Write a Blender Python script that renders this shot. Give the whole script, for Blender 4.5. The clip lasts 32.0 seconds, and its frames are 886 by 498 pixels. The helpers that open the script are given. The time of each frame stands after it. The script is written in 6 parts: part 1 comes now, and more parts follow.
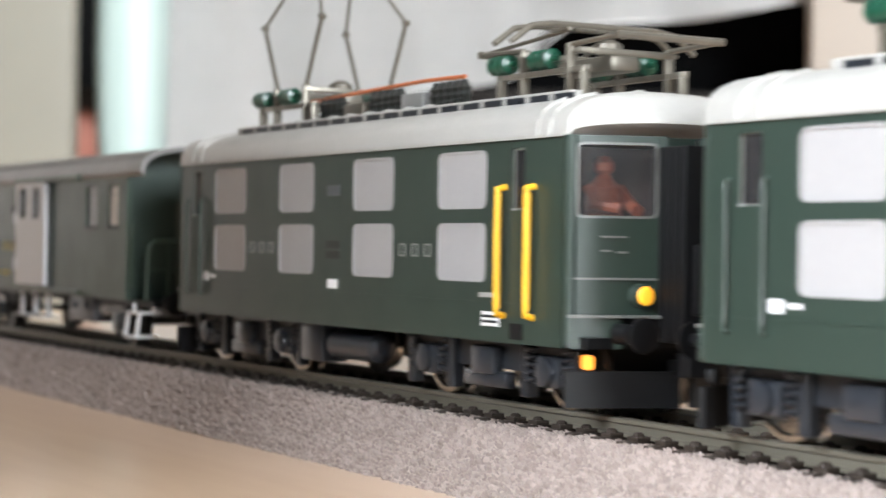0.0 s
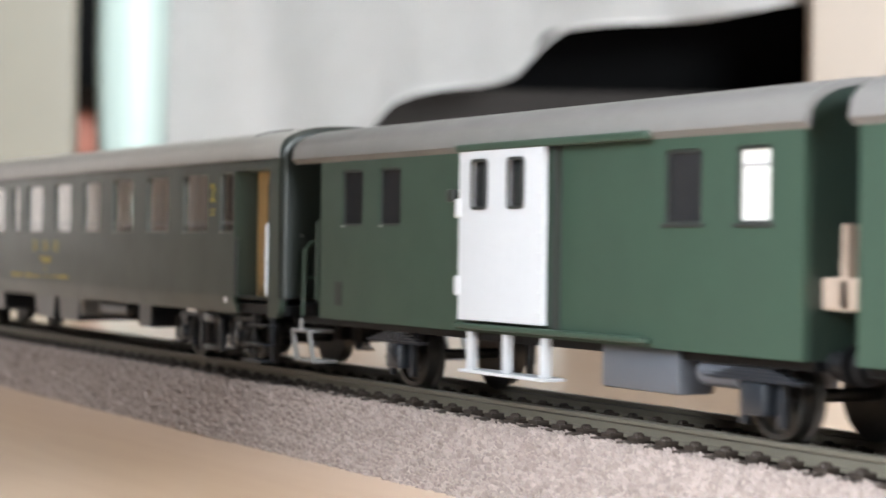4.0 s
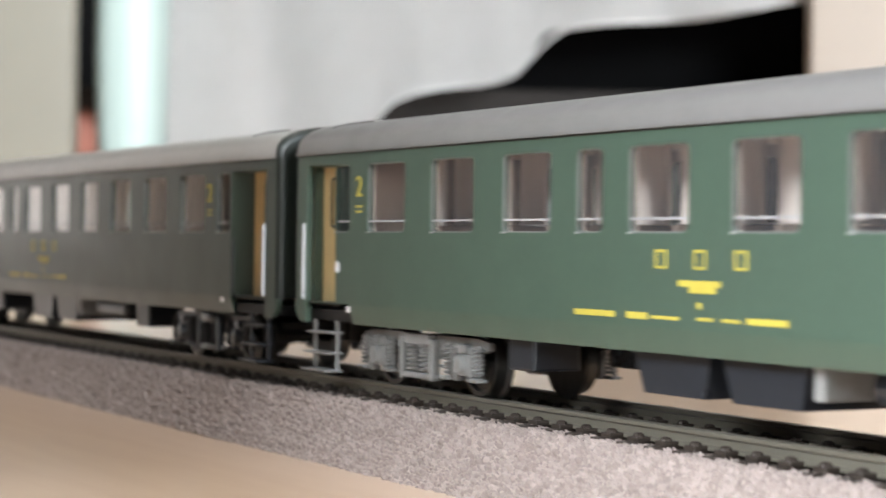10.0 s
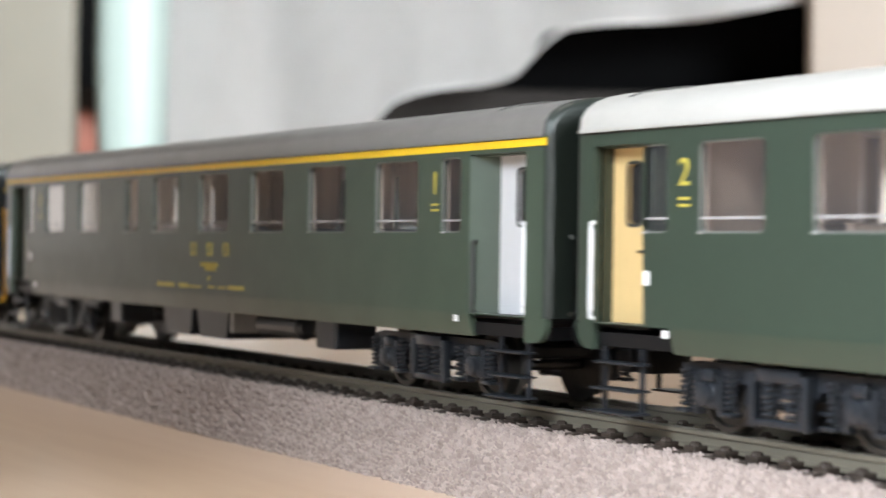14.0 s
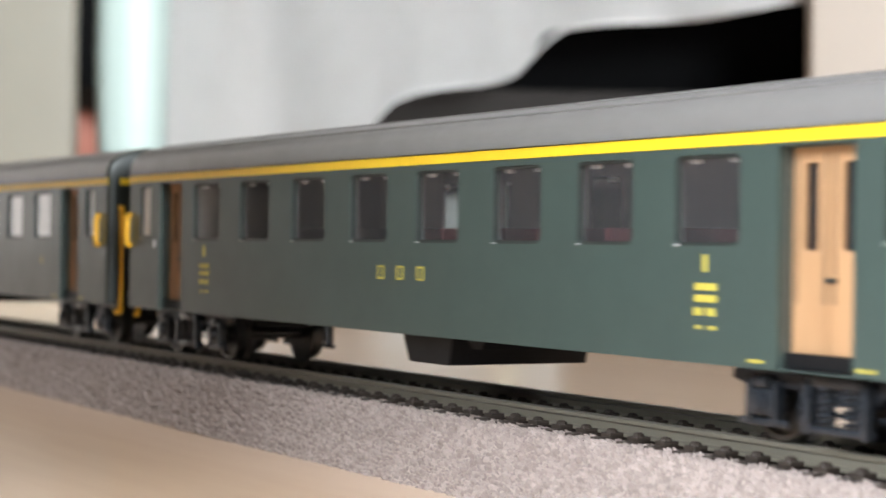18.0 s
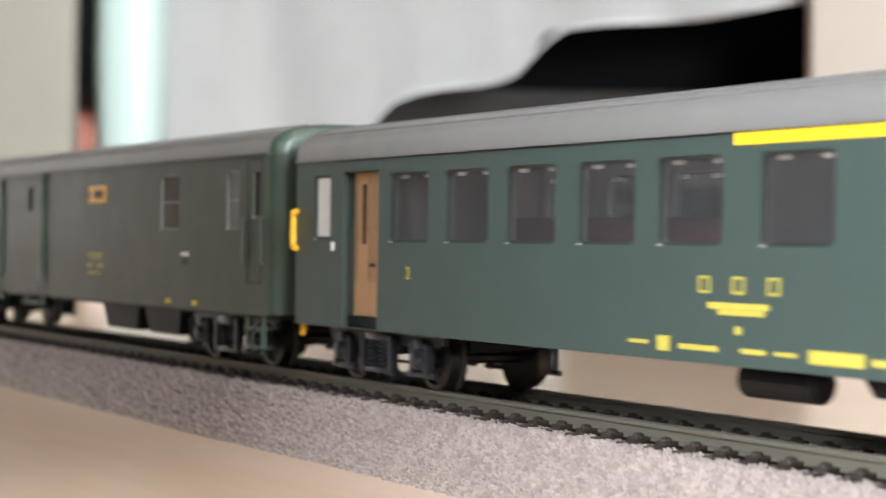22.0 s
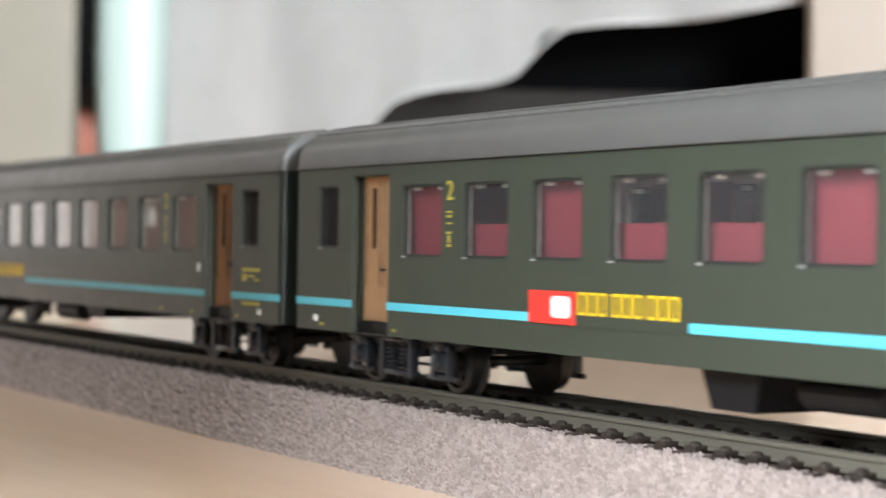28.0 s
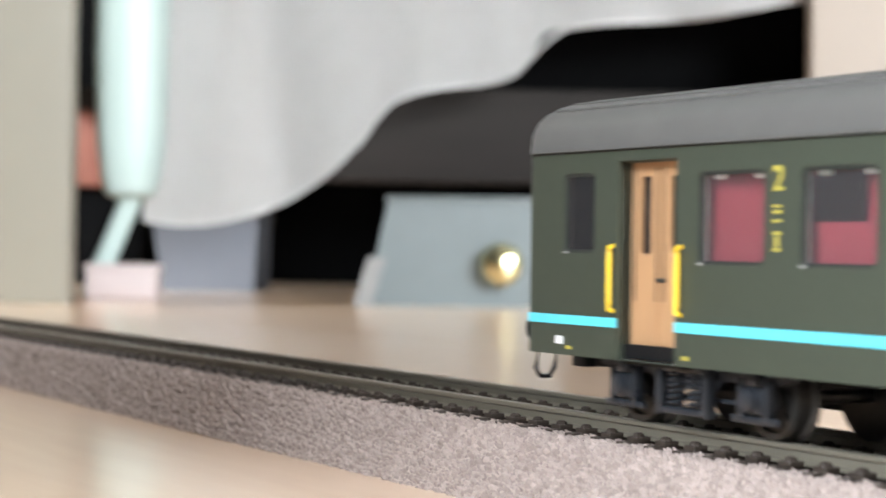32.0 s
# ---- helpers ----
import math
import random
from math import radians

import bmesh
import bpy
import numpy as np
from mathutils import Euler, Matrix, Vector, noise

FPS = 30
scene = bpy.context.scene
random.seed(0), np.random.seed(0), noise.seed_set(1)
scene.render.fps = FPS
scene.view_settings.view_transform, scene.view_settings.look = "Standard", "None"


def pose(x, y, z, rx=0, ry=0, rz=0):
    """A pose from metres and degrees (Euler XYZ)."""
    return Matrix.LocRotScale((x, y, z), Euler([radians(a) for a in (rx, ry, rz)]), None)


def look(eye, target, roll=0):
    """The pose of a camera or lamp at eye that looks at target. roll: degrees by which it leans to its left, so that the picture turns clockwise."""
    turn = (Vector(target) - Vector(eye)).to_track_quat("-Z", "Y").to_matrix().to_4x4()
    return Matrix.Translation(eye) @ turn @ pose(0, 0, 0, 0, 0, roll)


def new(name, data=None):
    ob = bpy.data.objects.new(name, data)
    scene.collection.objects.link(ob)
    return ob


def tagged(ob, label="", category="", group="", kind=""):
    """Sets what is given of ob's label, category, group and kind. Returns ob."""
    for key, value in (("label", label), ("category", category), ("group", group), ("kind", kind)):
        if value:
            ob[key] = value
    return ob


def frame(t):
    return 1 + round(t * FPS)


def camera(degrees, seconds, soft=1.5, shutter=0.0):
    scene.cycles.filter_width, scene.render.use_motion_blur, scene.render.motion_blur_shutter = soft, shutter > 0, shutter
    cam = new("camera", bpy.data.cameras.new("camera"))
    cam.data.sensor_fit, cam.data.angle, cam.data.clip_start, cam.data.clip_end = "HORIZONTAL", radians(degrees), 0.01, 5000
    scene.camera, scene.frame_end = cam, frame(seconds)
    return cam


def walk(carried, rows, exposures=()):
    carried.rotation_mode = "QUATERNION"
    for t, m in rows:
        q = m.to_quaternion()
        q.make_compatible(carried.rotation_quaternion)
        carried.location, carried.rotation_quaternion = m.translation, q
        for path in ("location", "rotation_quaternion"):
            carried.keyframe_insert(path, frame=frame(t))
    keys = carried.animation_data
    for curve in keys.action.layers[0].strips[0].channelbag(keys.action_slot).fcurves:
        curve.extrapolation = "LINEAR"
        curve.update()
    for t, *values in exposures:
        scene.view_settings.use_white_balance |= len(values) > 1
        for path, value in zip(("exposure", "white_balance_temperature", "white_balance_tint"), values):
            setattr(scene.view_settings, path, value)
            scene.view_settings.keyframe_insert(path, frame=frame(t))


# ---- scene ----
# A model train of scale 1:87 passes a camera that stands on a floor.
# World: x along the track (the train runs towards +x), y away from the camera, floor at z = 0.
from mathutils import geometry

RAIL = 0.013                      # top of the rails above the floor
MM = 0.001
DURATION = 32.0
EYE = pose(0, -0.16426, 0.0370, 90 - 0.07, -0.8385, 60.075)
cam = camera(26.62, DURATION, soft=1.5, shutter=0.5)
cam.data.dof.use_dof = True
cam.data.dof.focus_distance = 0.28
cam.data.dof.aperture_fstop = 32.0
walk(cam, [(0.0, EYE), (DURATION, EYE)])

# travel of the train in millimetres, every half second of what is known
TRAVEL = [
    (0.0, -4.8), (0.5, 41.2), (1.0, 87.1), (1.5, 136.3), (2.0, 182.3), (2.5, 225.4), (4.5, 409.6),
    (5.0, 451.9), (5.5, 496.9), (6.0, 545.2), (6.5, 590.6), (7.0, 632.4), (7.5, 677.4), (8.0, 722.4),
    (8.5, 769.3), (9.0, 813.3), (9.5, 854.8), (10.0, 898.7), (10.5, 942.8), (11.0, 989.9), (11.5, 1033.9),
    (12.0, 1075.5), (12.5, 1120.3), (13.0, 1164.5), (13.5, 1212.1), (14.0, 1257.2), (14.5, 1296.8), (16.5, 1482.6),
    (17.0, 1526.6), (17.5, 1570.7), (18.0, 1617.1), (18.5, 1663.7), (19.0, 1705.5), (19.5, 1750.3), (20.0, 1795.0),
    (20.5, 1842.6), (21.0, 1886.7), (21.5, 1928.1), (22.0, 1972.8), (22.5, 2016.9), (23.0, 2064.9), (23.5, 2109.3),
    (24.0, 2150.7), (24.5, 2195.1), (25.0, 2242.5), (25.5, 2285.8), (27.5, 2464.4), (28.0, 2510.1), (28.5, 2553.2),
    (29.0, 2598.3), (29.5, 2643.1), (30.0, 2691.0), (30.5, 2736.4), (31.0, 2778.2), (31.5, 2822.5), (32.0, 2868.5),
]

# ---- light ----
world = bpy.data.worlds.new("world")
scene.world = world
world.use_nodes = True
wn = world.node_tree
sky = wn.nodes.new("ShaderNodeTexSky")
sky.sky_type, sky.sun_disc = "NISHITA", False
sky.sun_elevation, sky.sun_rotation = radians(35), radians(150)
wn.links.new(sky.outputs[0], wn.nodes["Background"].inputs[0])
wn.nodes["Background"].inputs[1].default_value = 0.12


def area(name, m, w, h, power, colour):
    data = bpy.data.lights.new(name, "AREA")
    data.shape, data.size, data.size_y, data.energy, data.color = "RECTANGLE", w, h, power, colour
    ob = new(name, data)
    ob.matrix_world = m
    return ob


# daylight in unseen windows behind the camera, low in the added inner wall and at the end,
# and an unseen roof lamp added to brighten the floor
area("daylight_south", look((-0.9, -1.66, 1.05), (-0.9, 0.5, 1.05)), 3.0, 0.9, 440, (0.84, 0.93, 1.0))
area("daylight_east", look((3.62, -0.2, 1.0), (0, -0.2, 1.0)), 1.7, 1.2, 480, (0.88, 0.95, 1.0))
area("added_roof_lamp", look((-0.35, 0.0, 2.49), (-0.35, 0.001, 0)), 0.9, 0.9, 34, (1.0, 0.94, 0.86))
area("daylight_inner", look((-1.875, -0.3, 0.46), (-1.875, 1.0, 0.46)), 1.43, 0.86, 9, (1.0, 0.94, 0.9))
scene.view_settings.exposure = -0.2


# ---- materials ----
def material(name, base, rough=0.5, metal=0.0, second=None, scale=300.0, amount=0.35, bump=0.0, bscale=None,
             coat=0.0, crough=0.12, detail=4.0, stretch=(1, 1, 1), rvary=0.08, spec=0.5):
    """A surface with variation at two scales: broad blotches and fine grain, with matching bump."""
    m = bpy.data.materials.new(name)
    m.use_nodes = True
    t = m.node_tree
    b = t.nodes["Principled BSDF"]
    b.inputs["Roughness"].default_value, b.inputs["Metallic"].default_value = rough, metal
    b.inputs["Specular IOR Level"].default_value = spec
    b.inputs["Coat Weight"].default_value, b.inputs["Coat Roughness"].default_value = coat, crough
    co = t.nodes.new("ShaderNodeTexCoord")
    mp = t.nodes.new("ShaderNodeMapping")
    mp.inputs["Scale"].default_value = stretch
    t.links.new(co.outputs["Object"], mp.inputs[0])
    n1, n2 = t.nodes.new("ShaderNodeTexNoise"), t.nodes.new("ShaderNodeTexNoise")
    for n, s in ((n1, scale * 0.13), (n2, scale)):
        n.inputs["Scale"].default_value, n.inputs["Detail"].default_value = s, detail
        t.links.new(mp.outputs[0], n.inputs[0])
    add = t.nodes.new("ShaderNodeMath")
    add.operation = "MULTIPLY_ADD"
    add.inputs[1].default_value = 0.5
    t.links.new(n1.outputs[0], add.inputs[0])
    half = t.nodes.new("ShaderNodeMath")
    half.operation = "MULTIPLY"
    half.inputs[1].default_value = 0.5
    t.links.new(n2.outputs[0], half.inputs[0])
    t.links.new(half.outputs[0], add.inputs[2])
    ramp = t.nodes.new("ShaderNodeMapRange")
    ramp.inputs[1].default_value, ramp.inputs[2].default_value = 0.3, 0.7
    t.links.new(add.outputs[0], ramp.inputs[0])
    mix = t.nodes.new("ShaderNodeMix")
    mix.data_type = "RGBA"
    second = second or tuple(c * (1 - amount) for c in base)
    mix.inputs[6].default_value, mix.inputs[7].default_value = (*base, 1), (*second, 1)
    t.links.new(ramp.outputs[0], mix.inputs[0])
    t.links.new(mix.outputs[2], b.inputs["Base Color"])
    if rvary:
        rr = t.nodes.new("ShaderNodeMapRange")
        rr.inputs[3].default_value, rr.inputs[4].default_value = max(0.02, rough - rvary), min(1, rough + rvary)
        t.links.new(n1.outputs[0], rr.inputs[0])
        t.links.new(rr.outputs[0], b.inputs["Roughness"])
    if bump:
        bp = t.nodes.new("ShaderNodeBump")
        bp.inputs["Strength"].default_value, bp.inputs["Distance"].default_value = bump, 0.0004
        t.links.new(n2.outputs[0], bp.inputs["Height"])
        t.links.new(bp.outputs[0], b.inputs["Normal"])
    return m


def glass_material(name, tint, base=0.05, haze=0.025):
    m = bpy.data.materials.new(name)
    m.use_nodes = True
    t = m.node_tree
    t.nodes.remove(t.nodes["Principled BSDF"])
    clear, gl, mix, fr = (t.nodes.new("ShaderNode" + k) for k in ("BsdfTransparent", "BsdfGlossy", "MixShader", "LayerWeight"))
    power, lift = t.nodes.new("ShaderNodeMath"), t.nodes.new("ShaderNodeMath")
    power.operation, lift.operation = "POWER", "MULTIPLY_ADD"
    power.inputs[1].default_value = 5.0
    lift.inputs[1].default_value, lift.inputs[2].default_value = 1 - base, base
    clear.inputs[0].default_value = (*tint, 1)
    gl.inputs["Roughness"].default_value = 0.06
    fr.inputs["Blend"].default_value = 0.5
    t.links.new(fr.outputs["Facing"], power.inputs[0])
    t.links.new(power.outputs[0], lift.inputs[0])
    t.links.new(lift.outputs[0], mix.inputs[0])
    t.links.new(clear.outputs[0], mix.inputs[1])
    t.links.new(gl.outputs[0], mix.inputs[2])
    dust, film = t.nodes.new("ShaderNodeBsdfDiffuse"), t.nodes.new("ShaderNodeMixShader")
    dust.inputs[0].default_value = (0.62, 0.61, 0.64, 1)
    film.inputs[0].default_value = haze
    t.links.new(mix.outputs[0], film.inputs[1])
    t.links.new(dust.outputs[0], film.inputs[2])
    t.links.new(film.outputs[0], t.nodes["Material Output"].inputs[0])
    return m


def glow_material(name, colour, strength):
    m = bpy.data.materials.new(name)
    m.use_nodes = True
    b = m.node_tree.nodes["Principled BSDF"]
    b.inputs["Base Color"].default_value = (*colour, 1)
    b.inputs["Emission Color"].default_value, b.inputs["Emission Strength"].default_value = (*colour, 1), strength
    return m


def random_tint(m, spread):
    """Lets objects that share a material differ a little in brightness."""
    t = m.node_tree
    b = t.nodes["Principled BSDF"]
    link = b.inputs["Base Color"].links[0]
    src = link.from_socket
    info, hsv, rng = t.nodes.new("ShaderNodeObjectInfo"), t.nodes.new("ShaderNodeHueSaturation"), t.nodes.new("ShaderNodeMapRange")
    rng.inputs[3].default_value, rng.inputs[4].default_value = 1 - spread, 1 + spread
    t.links.new(info.outputs["Random"], rng.inputs[0])
    t.links.new(rng.outputs[0], hsv.inputs["Value"])
    t.links.new(src, hsv.inputs["Color"])
    t.links.new(hsv.outputs[0], b.inputs["Base Color"])
    return m


def stone_tint(m, scale, spread):
    """Lets each small stone of a bed have a brightness of its own."""
    t = m.node_tree
    b = t.nodes["Principled BSDF"]
    src = b.inputs["Base Color"].links[0].from_socket
    co, vo, hsv, rng = (t.nodes.new("ShaderNode" + k) for k in ("TexCoord", "TexVoronoi", "HueSaturation", "MapRange"))
    vo.inputs["Scale"].default_value = scale
    t.links.new(co.outputs["Object"], vo.inputs["Vector"])
    rng.inputs[3].default_value, rng.inputs[4].default_value = 1 - spread, 1 + spread
    t.links.new(vo.outputs["Color"], rng.inputs[0])
    t.links.new(rng.outputs[0], hsv.inputs["Value"])
    t.links.new(src, hsv.inputs["Color"])
    t.links.new(hsv.outputs[0], b.inputs["Base Color"])
    return m


M = {}
M["coach_green"] = material("coach_green_paint", (0.028, 0.043, 0.031), 0.42, scale=900, amount=0.12, coat=0.15, bump=0.02)
M["coach_dark"] = material("dark_green_paint", (0.041, 0.061, 0.055), 0.4, scale=900, amount=0.12, coat=0.15, bump=0.02)
M["olive"] = material("dark_olive_paint", (0.039, 0.047, 0.034), 0.42, scale=900, amount=0.12, coat=0.12, bump=0.02)
M["loco_green"] = material("fir_green_paint", (0.022, 0.038, 0.030), 0.4, scale=900, amount=0.12, coat=0.2, bump=0.02)
M["van_green"] = material("van_green_paint", (0.029, 0.054, 0.037), 0.45, scale=900, amount=0.12, coat=0.1, bump=0.02)
M["silver"] = material("silver_roof_paint", (0.39, 0.375, 0.355), 0.36, scale=1200, amount=0.1, bump=0.03)
M["roof_grey"] = material("grey_roof_paint", (0.165, 0.155, 0.15), 0.38, scale=1200, amount=0.15, bump=0.03)
M["car_green"] = material("luggage_car_green_paint", (0.047, 0.070, 0.048), 0.45, scale=900, amount=0.12, coat=0.1, bump=0.02)
M["roof_dark"] = material("dark_roof_paint", (0.095, 0.092, 0.088), 0.36, scale=1200, amount=0.15, bump=0.03)
# coach green darkened to near black: shade at the coach ends put into colour
M["shaded_end"] = material("shaded_green_end", (0.010, 0.015, 0.012), 0.45, scale=800, amount=0.2, coat=0.1)
M["black"] = material("black_plastic", (0.006, 0.006, 0.007), 0.5, scale=800, amount=0.3, bump=0.05, spec=0.25)
M["grime"] = material("charcoal_plastic", (0.019, 0.022, 0.028), 0.30, scale=800, amount=0.3, bump=0.08, spec=0.5)
M["bogie_grey"] = material("grey_plastic", (0.23, 0.225, 0.22), 0.4, scale=800, amount=0.2, bump=0.05)
M["white"] = material("white_plastic", (0.78, 0.78, 0.80), 0.38, scale=600, amount=0.05, bump=0.02)
M["door_white"] = material("greyish_white_door_paint", (0.54, 0.54, 0.56), 0.4, scale=600, amount=0.06)
M["panel_grey"] = material("light_grey_panel", (0.34, 0.33, 0.335), 0.45, scale=900, amount=0.07, bump=0.02)
M["cream"] = material("cream_door_paint", (0.56, 0.40, 0.19), 0.42, scale=500, amount=0.1)
M["tan"] = material("wood_coloured_door", (0.44, 0.25, 0.13), 0.4, scale=500, amount=0.25, stretch=(1, 1, 0.1))
M["yellow"] = material("yellow_paint", (0.82, 0.54, 0.02), 0.4, scale=600, amount=0.08)
M["amber"] = material("orange_yellow_plastic", (0.85, 0.45, 0.02), 0.35, scale=600, amount=0.1)
M["gold"] = material("yellow_print", (0.46, 0.38, 0.06), 0.5, scale=900, amount=0.15)
M["cyan"] = material("light_blue_line_paint", (0.10, 0.55, 0.68), 0.4, scale=600, amount=0.08)
M["red"] = material("red_plastic", (0.75, 0.04, 0.03), 0.4, scale=600, amount=0.08)
M["seat_red"] = material("red_interior_plastic", (0.21, 0.030, 0.042), 0.42, scale=300, amount=0.15)
M["maroon"] = material("maroon_interior_plastic", (0.11, 0.025, 0.03), 0.45, scale=300, amount=0.2)
M["seat_brown"] = material("brown_interior_plastic", (0.33, 0.25, 0.20), 0.42, scale=300, amount=0.2)
M["seat_grey"] = material("grey_interior_plastic", (0.16, 0.15, 0.15), 0.42, scale=300, amount=0.2)
M["trim"] = material("clear_grey_window_trim", (0.17, 0.17, 0.16), 0.3, scale=800, amount=0.1)
M["dark_trim"] = material("dark_window_rubber", (0.02, 0.022, 0.02), 0.5, scale=800, amount=0.2)
M["steel"] = material("browned_nickel_steel", (0.25, 0.225, 0.18), 0.40, 0.6, scale=700, amount=0.25, stretch=(0.1, 1, 1))
M["wheel"] = material("blackened_wheel_steel", (0.085, 0.083, 0.08), 0.33, 0.8, scale=700, amount=0.3)
M["bright"] = material("bright_wheel_steel", (0.6, 0.58, 0.55), 0.25, 1.0, scale=700, amount=0.2)
M["brass"] = material("brass", (0.80, 0.72, 0.42), 0.2, 1.0, scale=80, amount=0.15)
M["bronze"] = material("bronze_pantograph_metal", (0.19, 0.17, 0.14), 0.38, 0.6, scale=700, amount=0.25)
M["insulator"] = material("green_insulator_plastic", (0.005, 0.06, 0.034), 0.3, scale=600, amount=0.15)
M["copper"] = material("orange_copper_conductor", (0.62, 0.17, 0.06), 0.4, 0.2, scale=600, amount=0.15)
M["glass"] = glass_material("clear_pane", (0.95, 0.94, 0.93))
M["dim_glass"] = glass_material("smoked_pane", (0.45, 0.42, 0.42))
M["door_glass"] = glass_material("dark_door_pane", (0.08, 0.07, 0.07))
M["frosted"] = material("frosted_white_pane", (0.62, 0.60, 0.57), 0.3, scale=400, amount=0.08)
M["pale_seat"] = material("mint_white_leather", (0.45, 0.55, 0.52), 0.5, scale=60, amount=0.05)
M["gear_grey"] = material("mid_grey_plastic", (0.085, 0.09, 0.105), 0.4, scale=700, amount=0.2, bump=0.06)
M["lamp"] = glow_material("lit_headlamp", (1.0, 0.47, 0.03), 1.1)
M["lamp_low"] = glow_material("lit_lower_lamp", (1.0, 0.33, 0.03), 1.3)
M["sleeper"] = random_tint(material("dark_brown_sleeper_plastic", (0.034, 0.021, 0.014), 0.65, scale=600, amount=0.3, bump=0.1), 0.2)
M["ballast"] = stone_tint(material("grey_brown_ballast", (0.34, 0.27, 0.245), 0.75, second=(0.26, 0.205, 0.185), scale=1500, bump=0.35), 1120.0, 0.3)
M["floor"] = material("oak_laminate", (0.80, 0.57, 0.40), 0.34, second=(0.70, 0.48, 0.325), scale=160, stretch=(0.12, 1, 1), bump=0.02, coat=1.0, crough=0.2, rvary=0.04)
M["beige"] = material("beige_lacquer", (0.24, 0.225, 0.185), 0.5, scale=30, amount=0.06)
M["pink_beige"] = material("pale_beige_lacquer", (0.385, 0.33, 0.283), 0.5, scale=30, amount=0.06)
M["cloth"] = material("white_cotton_cloth", (0.585, 0.575, 0.565), 0.9, scale=400, amount=0.08, bump=0.3)
# near-black stand-in for shade under the bed, in the bookcase, inside vehicles
M["shade_black"] = material("near_black_shade", (0.002, 0.002, 0.0022), 0.9, scale=300, amount=0.3, spec=0.05)
M["bed_brown"] = material("dark_brown_wood", (0.020, 0.016, 0.014), 0.7, spec=0.2, scale=120, amount=0.3, stretch=(0.1, 1, 1))
M["red_wood"] = material("reddish_brown_wood", (0.22, 0.075, 0.05), 0.5, scale=120, amount=0.4, stretch=(1, 1, 0.1))
M["box_grey"] = material("slate_grey_cardboard", (0.10, 0.105, 0.122), 0.7, scale=150, amount=0.15)
M["clear_grey"] = material("cloudy_grey_plastic", (0.15, 0.175, 0.18), 0.3, scale=60, amount=0.12)
M["white_wall"] = material("white_wall_paint", (0.72, 0.71, 0.70), 0.9, scale=200, amount=0.05, bump=0.1)
M["wall"] = material("grey_wall_paint", (0.05, 0.049, 0.048), 0.9, scale=200, amount=0.05, bump=0.1)


# ---- mesh helpers (millimetres) ----
def box(bm, x0, x1, y0, y1, z0, z1, bevel=0.0):
    v = [bm.verts.new((x, y, z)) for x in (x0, x1) for y in (y0, y1) for z in (z0, z1)]
    f = [bm.faces.new([v[i] for i in q]) for q in ((0, 1, 3, 2), (4, 6, 7, 5), (0, 4, 5, 1), (2, 3, 7, 6), (0, 2, 6, 4), (1, 5, 7, 3))]
    if bevel:
        e = list({e for q in f for e in q.edges})
        bmesh.ops.bevel(bm, geom=e, offset=bevel, segments=2, affect="EDGES", profile=0.5)
    return bm


def extrude(bm, outline, axis, a, b):
    """A prism: outline of (u, v) pairs carried along axis 'x' (u=y, v=z), 'y' (u=x, v=z) or 'z' (u=x, v=y) from a to b."""
    put = {"x": lambda s, u, v: (s, u, v), "y": lambda s, u, v: (u, s, v), "z": lambda s, u, v: (u, v, s)}[axis]
    r0 = [bm.verts.new(put(a, *p)) for p in outline]
    r1 = [bm.verts.new(put(b, *p)) for p in outline]
    n = len(outline)
    for i in range(n):
        j = (i + 1) % n
        bm.faces.new((r0[i], r0[j], r1[j], r1[i]))
    bm.faces.new(r0[::-1])
    bm.faces.new(r1)
    return bm


def rounded(x0, x1, z0, z1, r, seg=3):
    out = []
    for cx, cz, a0 in ((x1 - r, z1 - r, 0), (x0 + r, z1 - r, 90), (x0 + r, z0 + r, 180), (x1 - r, z0 + r, 270)):
        for k in range(seg + 1):
            a = radians(a0 + 90 * k / seg)
            out.append((cx + r * math.cos(a), cz + r * math.sin(a)))
    return out


def plate(bm, x0, x1, z0, z1, y0, y1, r=0.0):
    return extrude(bm, rounded(x0, x1, z0, z1, r) if r else [(x0, z0), (x1, z0), (x1, z1), (x0, z1)], "y", y0, y1)


def ring(bm, x0, x1, z0, z1, r, w, y0, y1, seg=3):
    """A rounded frame: outer size given, width w."""
    o = rounded(x0, x1, z0, z1, r, seg)
    i = rounded(x0 + w, x1 - w, z0 + w, z1 - w, max(0.15, r - w), seg)
    n = len(o)
    V = [[bm.verts.new((u, y, v)) for u, v in c] for c, y in ((o, y0), (i, y0), (o, y1), (i, y1))]
    for k in range(n):
        j = (k + 1) % n
        for a, b in ((0, 1), (1, 3), (3, 2), (2, 0)):
            bm.faces.new((V[a][k], V[a][j], V[b][j], V[b][k]))
    return bm


def pierced(bm, outer, holes, y0, y1):
    """A panel in the xz plane with openings that go right through it."""
    loops = [outer] + holes
    flat = [Vector((u, v, 0)) for c in loops for u, v in c]
    tris = geometry.tessellate_polygon([[Vector((u, v, 0)) for u, v in c] for c in loops])
    A = [bm.verts.new((p.x, y0, p.y)) for p in flat]
    B = [bm.verts.new((p.x, y1, p.y)) for p in flat]
    for a, b, c in tris:
        bm.faces.new((A[a], A[b], A[c]))
        bm.faces.new((B[c], B[b], B[a]))
    at = 0
    for c in loops:
        n = len(c)
        for k in range(n):
            i, j = at + k, at + (k + 1) % n
            bm.faces.new((A[i], A[j], B[j], B[i]))
        at += n
    return bm


